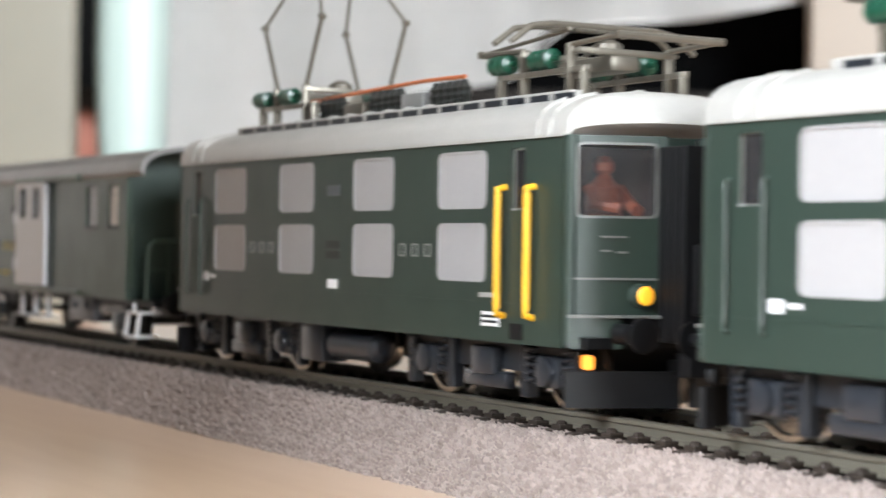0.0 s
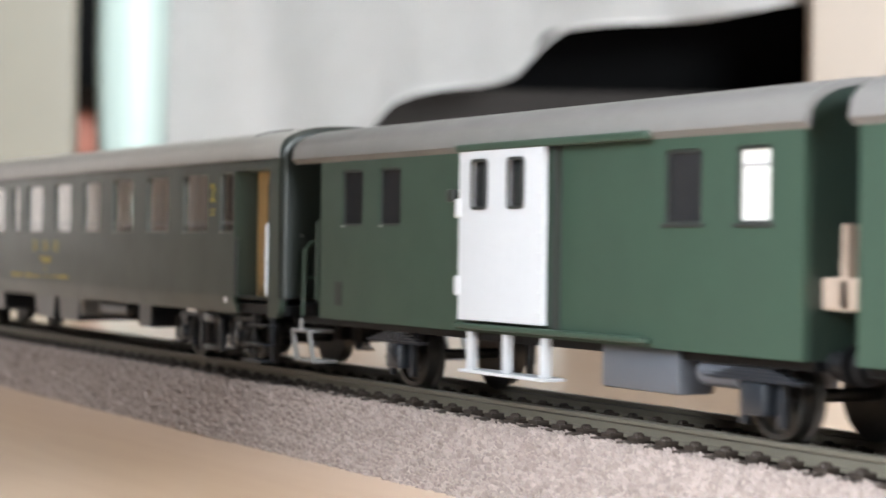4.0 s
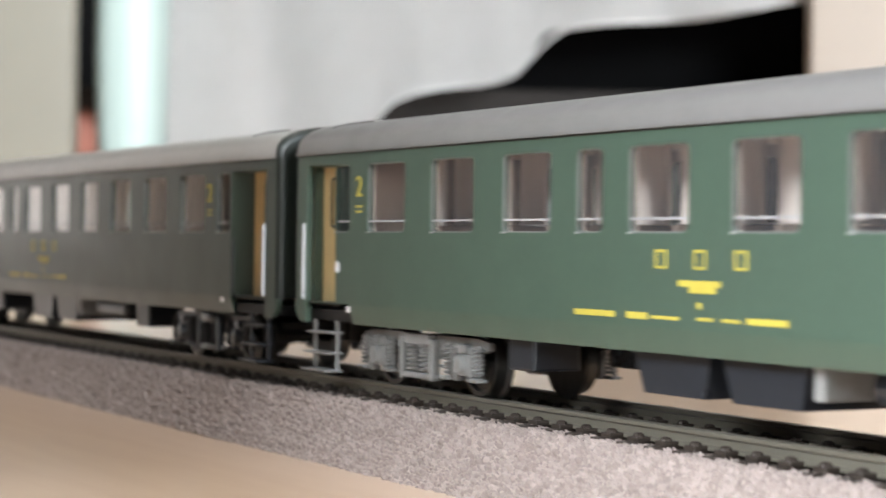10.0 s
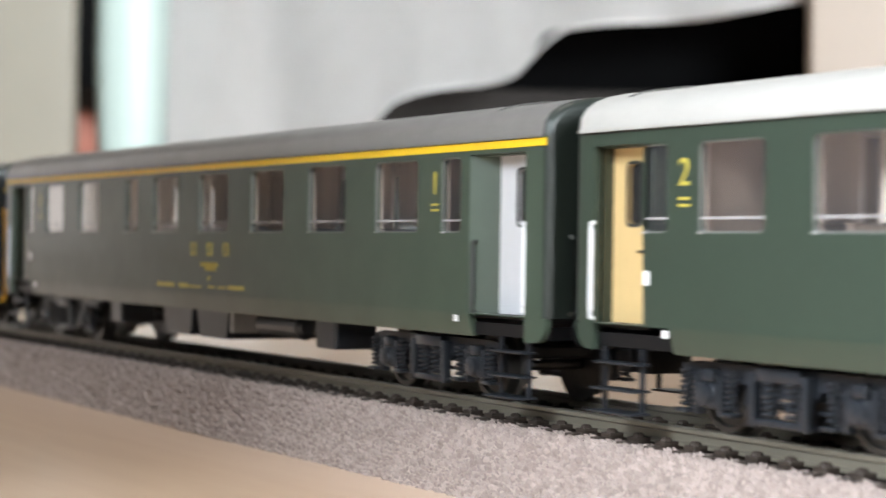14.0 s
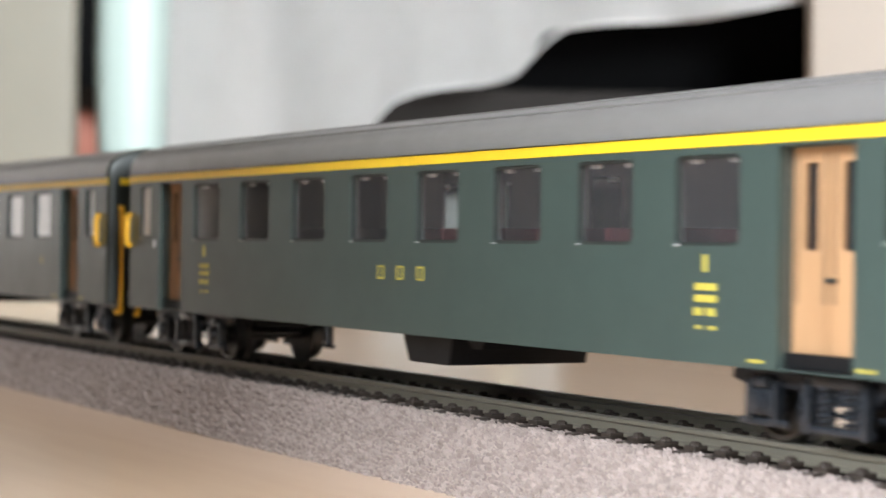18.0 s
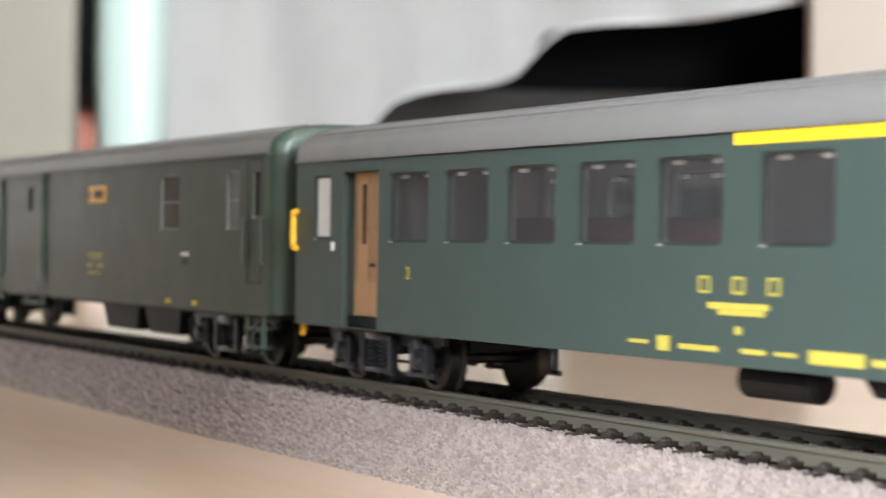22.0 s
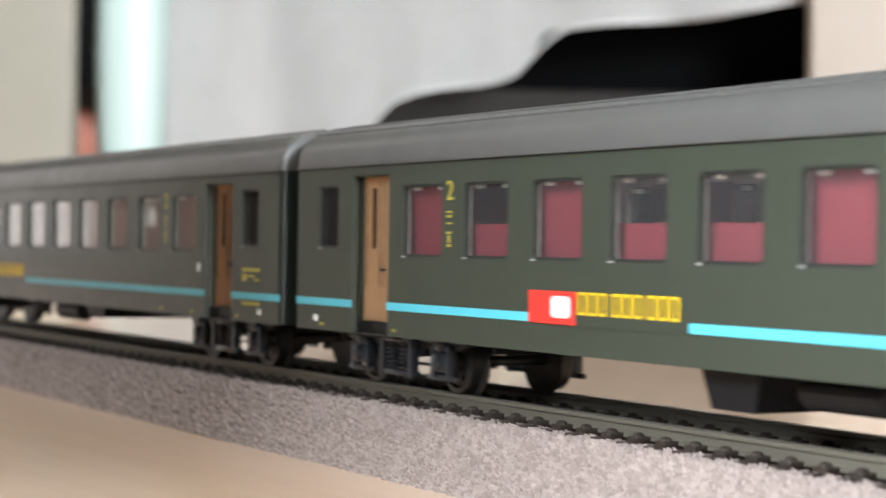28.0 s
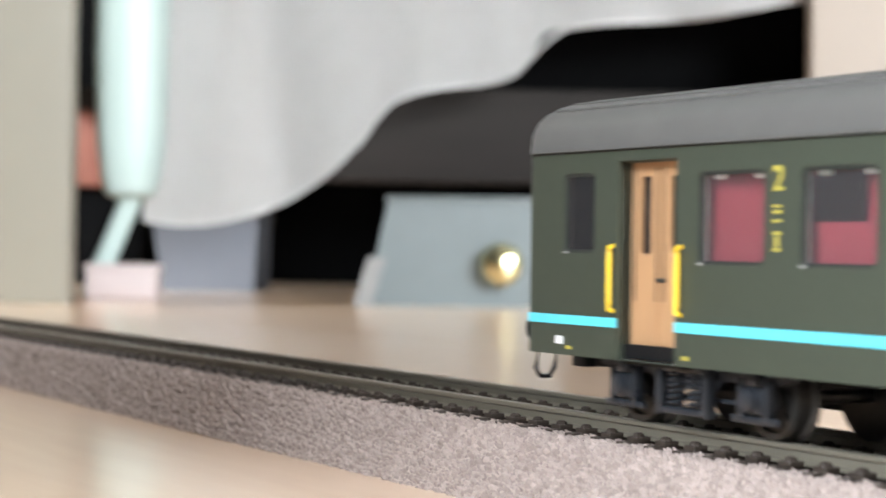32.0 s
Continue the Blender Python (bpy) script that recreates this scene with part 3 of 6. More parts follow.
def coach(name, front, L, spec, label, group):
    """A bogie coach. spec: zb, zg, zc heights, half width, windows, doors, colours, fittings."""
    g = spec.get
    v = vehicle(name, front, label, "coach", group)
    half, zb, zg, zc = g("half", 16.4), g("zb", 10.2), g("zg", 40.0), g("zc", 46.0)
    body, roof = g("body"), g("roof")
    z0, z1 = g("win")
    r_end = g("corner", 3.0)
    tuck = g("tuck", 0.0)
    zt = zb + tuck
    for s in (-1, 1):
        holes = [rounded(-b, -a, z0, z1, 1.1) for a, b in g("windows")]
        holes += [rounded(-b, -a, g("small")[0], g("small")[1], 0.9) for a, b in g("smalls", [])]
        doors = g("doors")
        for a, b in doors:
            holes.append([(-b, g("door")[0]), (-a, g("door")[0]), (-a, g("door")[1]), (-b, g("door")[1])])
        part("body_side", pierced(B(), [(-L + r_end, zt), (-r_end, zt), (-r_end, zg), (-L + r_end, zg)], holes, s * half, s * (half - 1.2)), body, v, smooth=False)
        part("inner_lining", pierced(B(), [(-L + r_end, zt + 0.03), (-r_end, zt + 0.03), (-r_end, zg - 0.3), (-L + r_end, zg - 0.3)], holes, s * (half - 1.25), s * (half - 1.6)), g("lining", "lining"), v, smooth=False)
        if tuck:
            lo = sorted((s * half, s * (half - 1.2)))
            part("skirt", extrude(B(), [(s * half + s * 0.12, zt + 0.25), (s * half + s * 0.12, zt - 0.1), (s * (half - 0.9), zb), (s * (half - 2.0), zb), (s * (half - 1.4), zt)], "x", -L + r_end + g("skirt_in", 22), -r_end - g("skirt_in", 22)), body, v)
        for a, b in g("windows"):
            w = window(v, -b, -a, z0, z1, s, half, g("bar"), glass=g("glass", "glass"), trim=g("trim", "trim"), sill=g("sill", True))
            if g("clips"):
                for q in (-b + 2.6, -a - 2.6):
                    part("window_clip", box(B(), q - 0.9, q + 0.9, *sorted((s * (half - 1.1), s * (half - 1.9))), z1 - 1.0, z1 - 0.3, 0.15), "white", w, smooth=False)
        for (a, b), sg in zip(g("smalls", []), g("small_glass", ("glass", "glass"))):
            window(v, -b, -a, g("small")[0], g("small")[1], s, half, None, 0.9, g("trim", "trim"), sg, False)
        for k, (a, b) in enumerate(doors):
            door(v, a, b, s, half, g("door"), g("recess", 2.0), g("door_mat"), g("door_kind", "folding"), k, body, g("slant", 0.0))
        # shadow line of the joint under the roof, drawn as a dark strip
        part("roof_joint", box(B(), -L + r_end + 0.3, -r_end - 0.3, *sorted((s * (half - 0.2), s * (half + 0.07))), zg - 0.42, zg - 0.16), "dark_trim", v, smooth=False)
        if tuck:
            # the corner posts hang lower than the side, rounded towards the end
            for e0, e1 in ((-0.5, -doors[0][0]), (-L + 0.5, -doors[1][1])):
                q = 1 if e1 > e0 else -1
                apron = [(e1, zt), (e1, zb - 0.2)] + [(e0 + q * 3.2 * (1 - math.sin(h)), zb - 0.2 + 3.2 * (1 - math.cos(h))) for h in (radians(15 * n) for n in range(7))] + [(e0, zt)]
                part("corner_apron", extrude(B(), apron, "y", s * (half - 0.05), s * (half - 1.2)), body, v, smooth=False)
        if g("stripe"):
            a, b, lo, hi, m = g("stripe")
            segs, cur = [], a
            for da, db in sorted(doors):
                if g("stripe_cut") and a < da < b:
                    segs.append((cur, da))
                    cur = db
            segs.append((cur, b))
            for p, q in segs:
                y = sorted((s * half, s * (half + 0.14)))
                part("stripe", box(B(), -q, -p, y[0], y[1], lo, hi), m, v, smooth=False)
    # roof with its gutter lines
    sec = section(half + 0.25, zb, zg, zc)
    bm = B()
    loft(bm, [[(x, y, z) for y, z in sec] for x in (-L + r_end, -r_end)])
    roof_ob = part("roof", bm, roof, v)
    for s in (-1, 1):
        y = sorted((s * (half + 0.15), s * (half + 0.55)))
        part("gutter", box(B(), -L + r_end, -r_end, y[0], y[1], zg - 0.15, zg + 0.25), g("gutter", roof), roof_ob, smooth=False)
        for q in g("ribs", []):
            yy = s * (half + 0.25) * q
            zz = zg + (zc - zg) * (1 - abs(q) ** 2.67) ** 0.36
            part("roof_rib", tube(B(), [(-L + r_end + 1, yy, zz), (-r_end - 1, yy, zz)], 0.22, 6), roof, roof_ob)
    for x in g("hatches", []):
        for s in (-1, 1):
            line = [(-x - 5.2, 0.80), (-x - 4.6, 0.70), (-x - 3.6, 0.62), (-x + 4.5, 0.60)]
            pts = [(px, s * (half + 0.25) * q, zg + (zc - zg) * (1 - q ** 2.667) ** 0.36 + 0.05) for px, q in line]
            part("roof_hatch_edge", tube(B(), pts, 0.17, 5), "roof_dark", roof_ob)
    # ends, with the shade between coaches put into their colour
    low = [(-half, zt + 0.1), (half, zt + 0.1), (half, zg), (-half, zg)]
    for sgn, x in ((1, 0.0), (-1, -L)):
        end = part("end_wall", rounded_end(B(), low, x, sgn, r_end, 25, 0.0), "shaded_end", v)
        top = part("end_roof", rounded_end(B(), sec, x, sgn, r_end, zg, g("dip", 0.25)), "shaded_end" if not g("roof_end") else roof, v)
        gang = B()
        box(gang, min(x, x + sgn * 2.6), max(x, x + sgn * 2.6), -5.2, 5.2, zb, zb + 24, 0.6)
        part("gangway_bellows", gang, "black", v)
        for y in (-12.5, 12.5):
            hang = tube(B(), [(x + sgn * 0.2, y, zb + 4), (x + sgn * 1.0, y, zb + 4.5), (x + sgn * 1.0, y, zb + 15), (x + sgn * 0.2, y, zb + 15.5)], 0.3, 6)
            part("end_handrail", hang, "dark_trim", v)
        buffers(v, x, sgn)
    # floor, underframe and interior
    part("inner_ceiling", box(B(), -L + 4, -4, -half + 1.7, half - 1.7, zg - 0.6, zg - 0.3), g("lining", "lining"), v, smooth=False)
    part("floor_pan", box(B(), -L + 1, -1, -half + 1.3, half - 1.3, zb + 0.3, zb + 2.2), "black", v, smooth=False)
    for spots, m in g("seats"):
        seats(v, L, spots, m, z1=g("seat_top", 27.0))
    for x in g("walls", []):
        part("partition", box(B(), -x - 0.5, -x + 0.5, -half + 1.4, half - 1.4, zb + 2.2, zg - 0.3), g("wall_mat", "seat_brown"), v, smooth=False)
    for a, b, lo, hi, m in g("screens", []):
        for y in g("screen_at", (-13.0, 13.0)):
            part("corridor_wall", box(B(), -b, -a, y - 0.3, y + 0.3, lo, hi), m, v, smooth=False)
    for kind, a, b, zlo, m in g("under", []):
        ub = B()
        if kind == "box":
            box(ub, -b, -a, -13.5, -5.0, zlo, zb + 0.4, 0.4)
            box(ub, -b, -a, 5.0, 13.5, zlo, zb + 0.4, 0.4)
        elif kind == "wedge":
            extrude(ub, [(-b + 2.6, zlo), (-a - 1.2, zlo), (-a, zb + 0.4), (-b, zb + 0.4)], "y", -13.2, 13.2)
        else:
            lathe(ub, (0, -9.5, zb - 2.0), "x", [(-b, 1.2), (-b + 0.8, 2.4), (-a - 0.8, 2.4), (-a, 1.2)], 16)
        part("underfloor_box", ub, m, v, smooth=False)
    for x in g("bogies"):
        bogie(v, -x, g("base", 29.0), g("bogie_mat", "grime"), g("coils", True))
    for a, b in g("steps", []):
        for s in (-1, 1):
            st = B()
            for zz, yo in ((8.6, 0.0), (5.0, 0.6), (1.9, 1.2)):
                y = sorted((s * (half - 2.6), s * (half + yo)))
                box(st, -b, -a, y[0], y[1], zz - 0.35, zz, 0.1)
            for q in (a + 0.6, b - 0.6):
                box(st, -q - 0.3, -q + 0.3, min(s * (half - 1.9), s * (half - 1.3)), max(s * (half - 1.9), s * (half - 1.3)), 1.9, zb + 0.6)
            part("door_steps", st, g("step_mat", "grime"), v, smooth=False)
    return v


def door(par, a, b, s, half, zz, recess, mat, kind, k, body, slant=0.0):
    """A door set back in its opening."""
    lo, hi = zz
    y = s * (half - recess)
    yb = s * (half - recess - 0.8)
    w = b - a
    # jambs of the recess
    for x in (-a, -b):
        d = 0.0 if x == -a else -0.35
        part("door_jamb", box(B(), x + d, x + d + 0.35, *sorted((s * (half - 1.15), yb)), lo, hi), body, par, smooth=False)
    part("door_lintel", box(B(), -b, -a, *sorted((s * (half - 1.15), yb)), hi - 0.2, hi + 0.2), body, par, smooth=False)
    part("door_sill", box(B(), -b, -a, *sorted((s * (half - 1.15), yb)), lo - 0.6, lo - 0.05), "black", par, smooth=False)
    if slant:
        # the side wall runs inwards to the door
        o, i = (b, b - slant) if k == 0 else (a, a + slant)
        part("slanting_wall", extrude(B(), [(-o, s * (half - 0.05)), (-i, y), (-i, yb), (-o, s * (half - 1.1))], "z", lo, hi - 0.2), body, par, smooth=False)
        a, b = (a, i) if k == 0 else (i, b)
        w = b - a
    if kind == "folding":
        leaf = None
        for q0, q1 in ((a, a + w * 0.5 - 0.08), (a + w * 0.5 + 0.08, b)):
            wx0, wx1 = -q1 + w * 0.16, -q0 - w * 0.16
            bm = pierced(B(), [(-q1, lo), (-q0, lo), (-q0, hi - 0.2), (-q1, hi - 0.2)], [rounded(wx0, wx1, lo + 14.4, hi - 2.0, 0.5)], y, yb)
            leaf = part("door_leaf", bm, mat, par, smooth=False)
            pane = part("door_pane", plate(B(), wx0, wx1, lo + 14.4, hi - 2.0, y - s * 0.5, y - s * 0.7, 0.5), "door_glass", leaf, smooth=False)
            pane.visible_shadow = False
            for fx in (0.12, 0.88):
                part("door_groove", box(B(), -q1 + (q1 - q0) * fx - 0.12, -q1 + (q1 - q0) * fx + 0.12, *sorted((y, y + s * 0.08)), lo + 0.8, hi - 1.0), "dark_trim", leaf, smooth=False)
            part("kick_panel", box(B(), -q1 + 0.6, -q0 - 0.6, *sorted((y, y + s * 0.1)), lo + 1.5, lo + 8.0), mat, leaf, smooth=False)
        part("door_handle", box(B(), -a - w * 0.5 - 0.3, -a - w * 0.5 + 1.4, *sorted((y, y + s * 0.45)), lo + 10.6, lo + 11.2, 0.1), "dark_trim", leaf, smooth=False)
    else:
        wx0, wx1 = -b + w * 0.42, -a - w * 0.22
        bm = pierced(B(), [(-b, lo), (-a, lo), (-a, hi - 0.2), (-b, hi - 0.2)], [rounded(wx0, wx1, lo + 13.6, hi - 2.4, 0.9)], y, yb)
        leaf = part("door_leaf", bm, mat, par, smooth=False)
        pane = part("door_pane", plate(B(), wx0, wx1, lo + 13.6, hi - 2.4, y - s * 0.5, y - s * 0.7, 0.9), "door_glass", leaf, smooth=False)
        pane.visible_shadow = False
        part("pane_frame", ring(B(), wx0 - 0.4, wx1 + 0.4, lo + 13.2, hi - 2.0, 1.0, 0.45, y, y + s * 0.15), "dark_trim", leaf, smooth=False)
        part("door_handle", box(B(), -a - 2.0, -a - 0.8, *sorted((y, y + s * 0.5)), lo + 9.6, lo + 10.1, 0.1), "bright", leaf, smooth=False)


def handrail(par, x, s, half, lo, hi, mat, r=0.45, out=1.1, bend=0.0):
    y = s * half
    bm = tube(B(), [(x, y, hi), (x, y + s * out, hi - 0.3), (x, y + s * out, hi - 1.2), (x + bend, y + s * out, lo + 1.2), (x + bend, y + s * out, lo + 0.3), (x + bend, y, lo)], r, 8)
    return part("handrail", bm, mat, par)


def span(first, pitch, width, n):
    return [(first + pitch * k, first + pitch * k + width) for k in range(n)]


# steel coaches with inset doors
LIGHT = dict(sill=False, zb=10.3, zg=40.3, zc=46.6, half=16.4, screens=[(35.6 + 10.4 * k, 42.6 + 10.4 * k, 27.6, 39.6, "beige_wall") for k in range(19)], screen_at=(-6.0,), win=(26.2, 38.0), tuck=3.4, body="coach_green", roof="silver", bar=28.0,
             windows=[(1.02 * a - 2.5, 1.02 * b - 2.5) for a, b in [(24.8, 31.2), (37.6, 50.3), (58.2, 71.0), (79.2, 91.9), (100.2, 112.4), (120.4, 133.2), (141.8, 154.8), (160.8, 167.2), (173.6, 186.6), (194.9, 208.0), (216.4, 229.4), (235.8, 241.2)]],
             doors=[(5.9, 22.0), (243.0, 255.0)], door=(13.85, 38.2), recess=3.4, slant=3.6, door_mat="cream", door_kind="single", corner=1.2, dip=0.25, skirt_in=21,
             seats=[([44, 54, 64.6, 75, 85.6, 96, 106.6, 117, 127.6, 138, 148.6, 180.8, 191, 202, 212.6, 223], "seat_brown")], walls=[33.5, 232.5], hatches=[14, 246], seat_top=27.4,
             under=[("box", 73.5, 81.5, 5.2, "grime"), ("tank", 93, 113, 6, "grime"), ("wedge", 122, 139, 4.6, "grime"), ("wedge", 141, 158, 4.6, "grime"), ("box", 183, 190, 5.5, "grime"), ("box", 119, 121, 6.0, "bogie_grey")],
             bogies=[40, 219], base=28.6, steps=[(6.4, 15.4), (244.5, 254.5)])
FIRST = dict(LIGHT, roof="roof_grey", door_mat="door_white", stripe=(0.6, 263.4, 38.9, 40.05, "yellow"), body="first_green",
             windows=[(1.007 * a - 0.4, 1.007 * b - 0.4) for a, b in [(25.2, 31.3), (38.9, 53.7), (64.6, 79.5), (89.8, 104.7), (115.6, 130.5), (141.4, 156.2), (165.0, 173.0), (189.8, 204.6), (215.4, 230.0), (239.2, 244.8)]],
             doors=[(6.2, 22.2), (247.0, 258.6)], hatches=[14, 250], seats=[([46, 59, 72, 84.5, 97, 110, 123.5, 137, 150, 190, 202, 215], "seat_brown")], walls=[33.5, 235], bogies=[40, 224],
             steps=[(6.4, 15.4), (248.5, 258.5)])
# all-steel coaches with folding doors near the ends
UNIT_SMALL = (25.0, 36.4)
UNIT_A = dict(zb=9.6, zg=39.0, zc=46.0, half=16.4, win=(24.6, 36.2), small=UNIT_SMALL, body="coach_dark", roof="roof_grey", trim="dark_trim", lining="dark_lining", clips=True, screens=[(60 + 47 * k, 84 + 47 * k, 14, 37.4, "grey_wall") for k in range(4)], screen_at=(6.0,),
              windows=[(41.5, 54.8), (64.2, 77.6), (87.0, 100.4), (110.6, 124.2), (134.2, 147.6), (157.8, 171.4), (181.4, 194.8), (205.0, 218.4)],
              smalls=[(9.0, 15.7), (242.8, 248.6)], doors=[(20.8, 34.1), (225.0, 237.6)], sill=False, door=(9.75, 36.8), recess=2.4, door_mat="tan", corner=1.0, dip=0.3,
              stripe=(0.4, 255.6, 37.2, 38.7, "yellow"), ribs=[0.36, 0.58, 0.84],
              seats=[([48, 59.5, 71, 82.2, 94, 105, 117, 129, 141, 152.7, 164.6, 176.4, 188, 199.9, 212], "seat_grey")], walls=[37.5, 221.5], wall_mat="seat_grey",
              under=[("wedge", 117, 134, 4.9, "black"), ("wedge", 107, 113.5, 8.0, "black")],
              bogies=[27, 229], base=28, bogie_mat="grime", coils=False, glass="glass", small_glass=("glass", "frosted"), gutter="roof_grey")
UNIT_AB = dict(UNIT_A, windows=[(41.6, 55.0), (64.5, 78.0), (87.2, 100.8), (110.2, 123.6), (131.0, 144.6), (149.8, 163.4), (169.2, 182.6), (187.8, 200.8), (206.2, 219.4)],
               smalls=[(9.0, 15.7), (241.4, 247.8)], doors=[(20.9, 34.2), (223.4, 236.4)], stripe=(0.4, 128.6, 37.2, 38.7, "yellow"),
               seats=[([48, 59.5, 71, 82.2, 94, 105, 116.5], "seat_grey"), ([138, 147, 156.5, 166, 176, 185, 194, 203, 212], "maroon")], walls=[37.5, 127.5, 221.0], screens=[(60, 84, 14, 37.4, "grey_wall"), (128, 220, 14, 29.0, "maroon")],
               under=[("tank", 119, 134, 6, "black"), ("wedge", 98, 109, 7.2, "black")])
UNIT_B = dict(UNIT_A, zb=8.9, zg=37.8, zc=46.0, win=(22.2, 34.1), small=(23.4, 34.6), body="olive", roof="roof_dark", gutter="roof_dark", lining="pale_lining",
              windows=span(42.0, 19.72, 13.2, 10), small_glass=("dim_glass", "dim_glass"), smalls=[(10.6, 18.4), (256.0, 263.6)], doors=[(22.8, 36.6), (237.4, 250.4)], door=(9.0, 36.0),
              screen_at=(-13.4, 13.4), stripe=(0.5, 272.4, 13.3, 14.6, "cyan"), stripe_cut=True, ribs=[0.4, 0.6, 0.8], seat_top=27.6, screens=[(40, 62, 12, 34.4, "seat_red"), (62, 80, 12, 27.6, "seat_red"), (80, 140, 12, 34.4, "seat_red"), (140, 184, 12, 27.6, "seat_red"), (184, 204, 12, 34.4, "seat_red"), (204, 222, 12, 27.6, "seat_red"), (222, 236, 12, 34.4, "seat_red")],
              seats=[([48.6 + 19.72 * k for k in range(10)] + [58.5 + 19.72 * k for k in range(9)], "seat_red")], walls=[39.3, 235], wall_mat="seat_red",
              under=[("wedge", 144.5, 157, 3.6, "black"), ("tank", 124, 140, 6, "black")], bogies=[33.4, 239.6], trim="dark_trim", bogie_mat="grime")

LINE = [(-23.5, 0, 9.6, 0.8), (-13.5, 0, 4.6, 0.9), (-7.2, -0.1, 6.0, 0.4), (1.2, 0, 3.2, 0.4), (6.5, 0, 3.4, 0.4), (13.5, 0.1, 7.6, 0.8)]


def light_prints(v, x, half=16.4, digit="2", xs=(33.0, 234.4)):
    for s in (-1, 1):
        marks(v, x, 22.8, s, half, letters(3, 8.3, 2.6, 2.5), name="operator_letters")
        marks(v, x, 19.3, s, half, [(0, 0.4, 8.6, 0.8), (0.6, -0.4, 5.4, 0.8)], name="print_line")
        marks(v, x, 16.9, s, half, [(0, 0, 0.8, 0.8)])
        marks(v, x, 15.2, s, half, LINE, name="data_line")
        for q in xs:
            word(v, -q, 32.4, s, half, 5.2, digit)
            marks(v, -q, 30.2, s, half, [(0, 0.5, 2.2, 0.35), (0, -0.4, 2.2, 0.35)])
        for q in (25.8, 238):
            marks(v, -q, 12.9, s, half, [(0, 0, 1.3, 1.0)], "white", "label_plate")
        marks(v, -242.4, 20.2, s, half, [(0, 0, 1.3, 1.9)], "white", "label_plate")


def build_light_coaches():
    data = (("passenger_coach", -681.9, 262.2, dict(LIGHT), "green model passenger coach with silver roof and cream doors", "2"),
            ("passenger_coach", -950.2, 260.0, dict(LIGHT, body="pale_green", roof="roof_grey", bogie_mat="bogie_grey", step_mat="bogie_grey"), "green model passenger coach with dull grey roof and light grey bogies", "2"),
            ("passenger_coach", -1217.3, 259.5, dict(LIGHT), "green model passenger coach with silver roof and cream doors", "2"),
            ("first_class_coach", -1483.8, 264.5, FIRST, "green model first-class coach with yellow line and white doors", "1"))
    for name, front, L, spec, label, digit in data:
        v = coach(name, front, L, spec, label, "coaches of the train")
        light_prints(v, -139.5 if digit == "2" else -124.8, digit=digit)
        for s in (-1, 1):
            for q, m in ((6.3, "door_white"), (L - 4.2, "door_white")):
                handrail(v, -q, s, 16.0, 14.3, 27.8, m, 0.4, 0.5)
            handrail(v, -21.4, s, 15.6, 14.0, 25.0, "dark_trim", 0.35, 0.6)


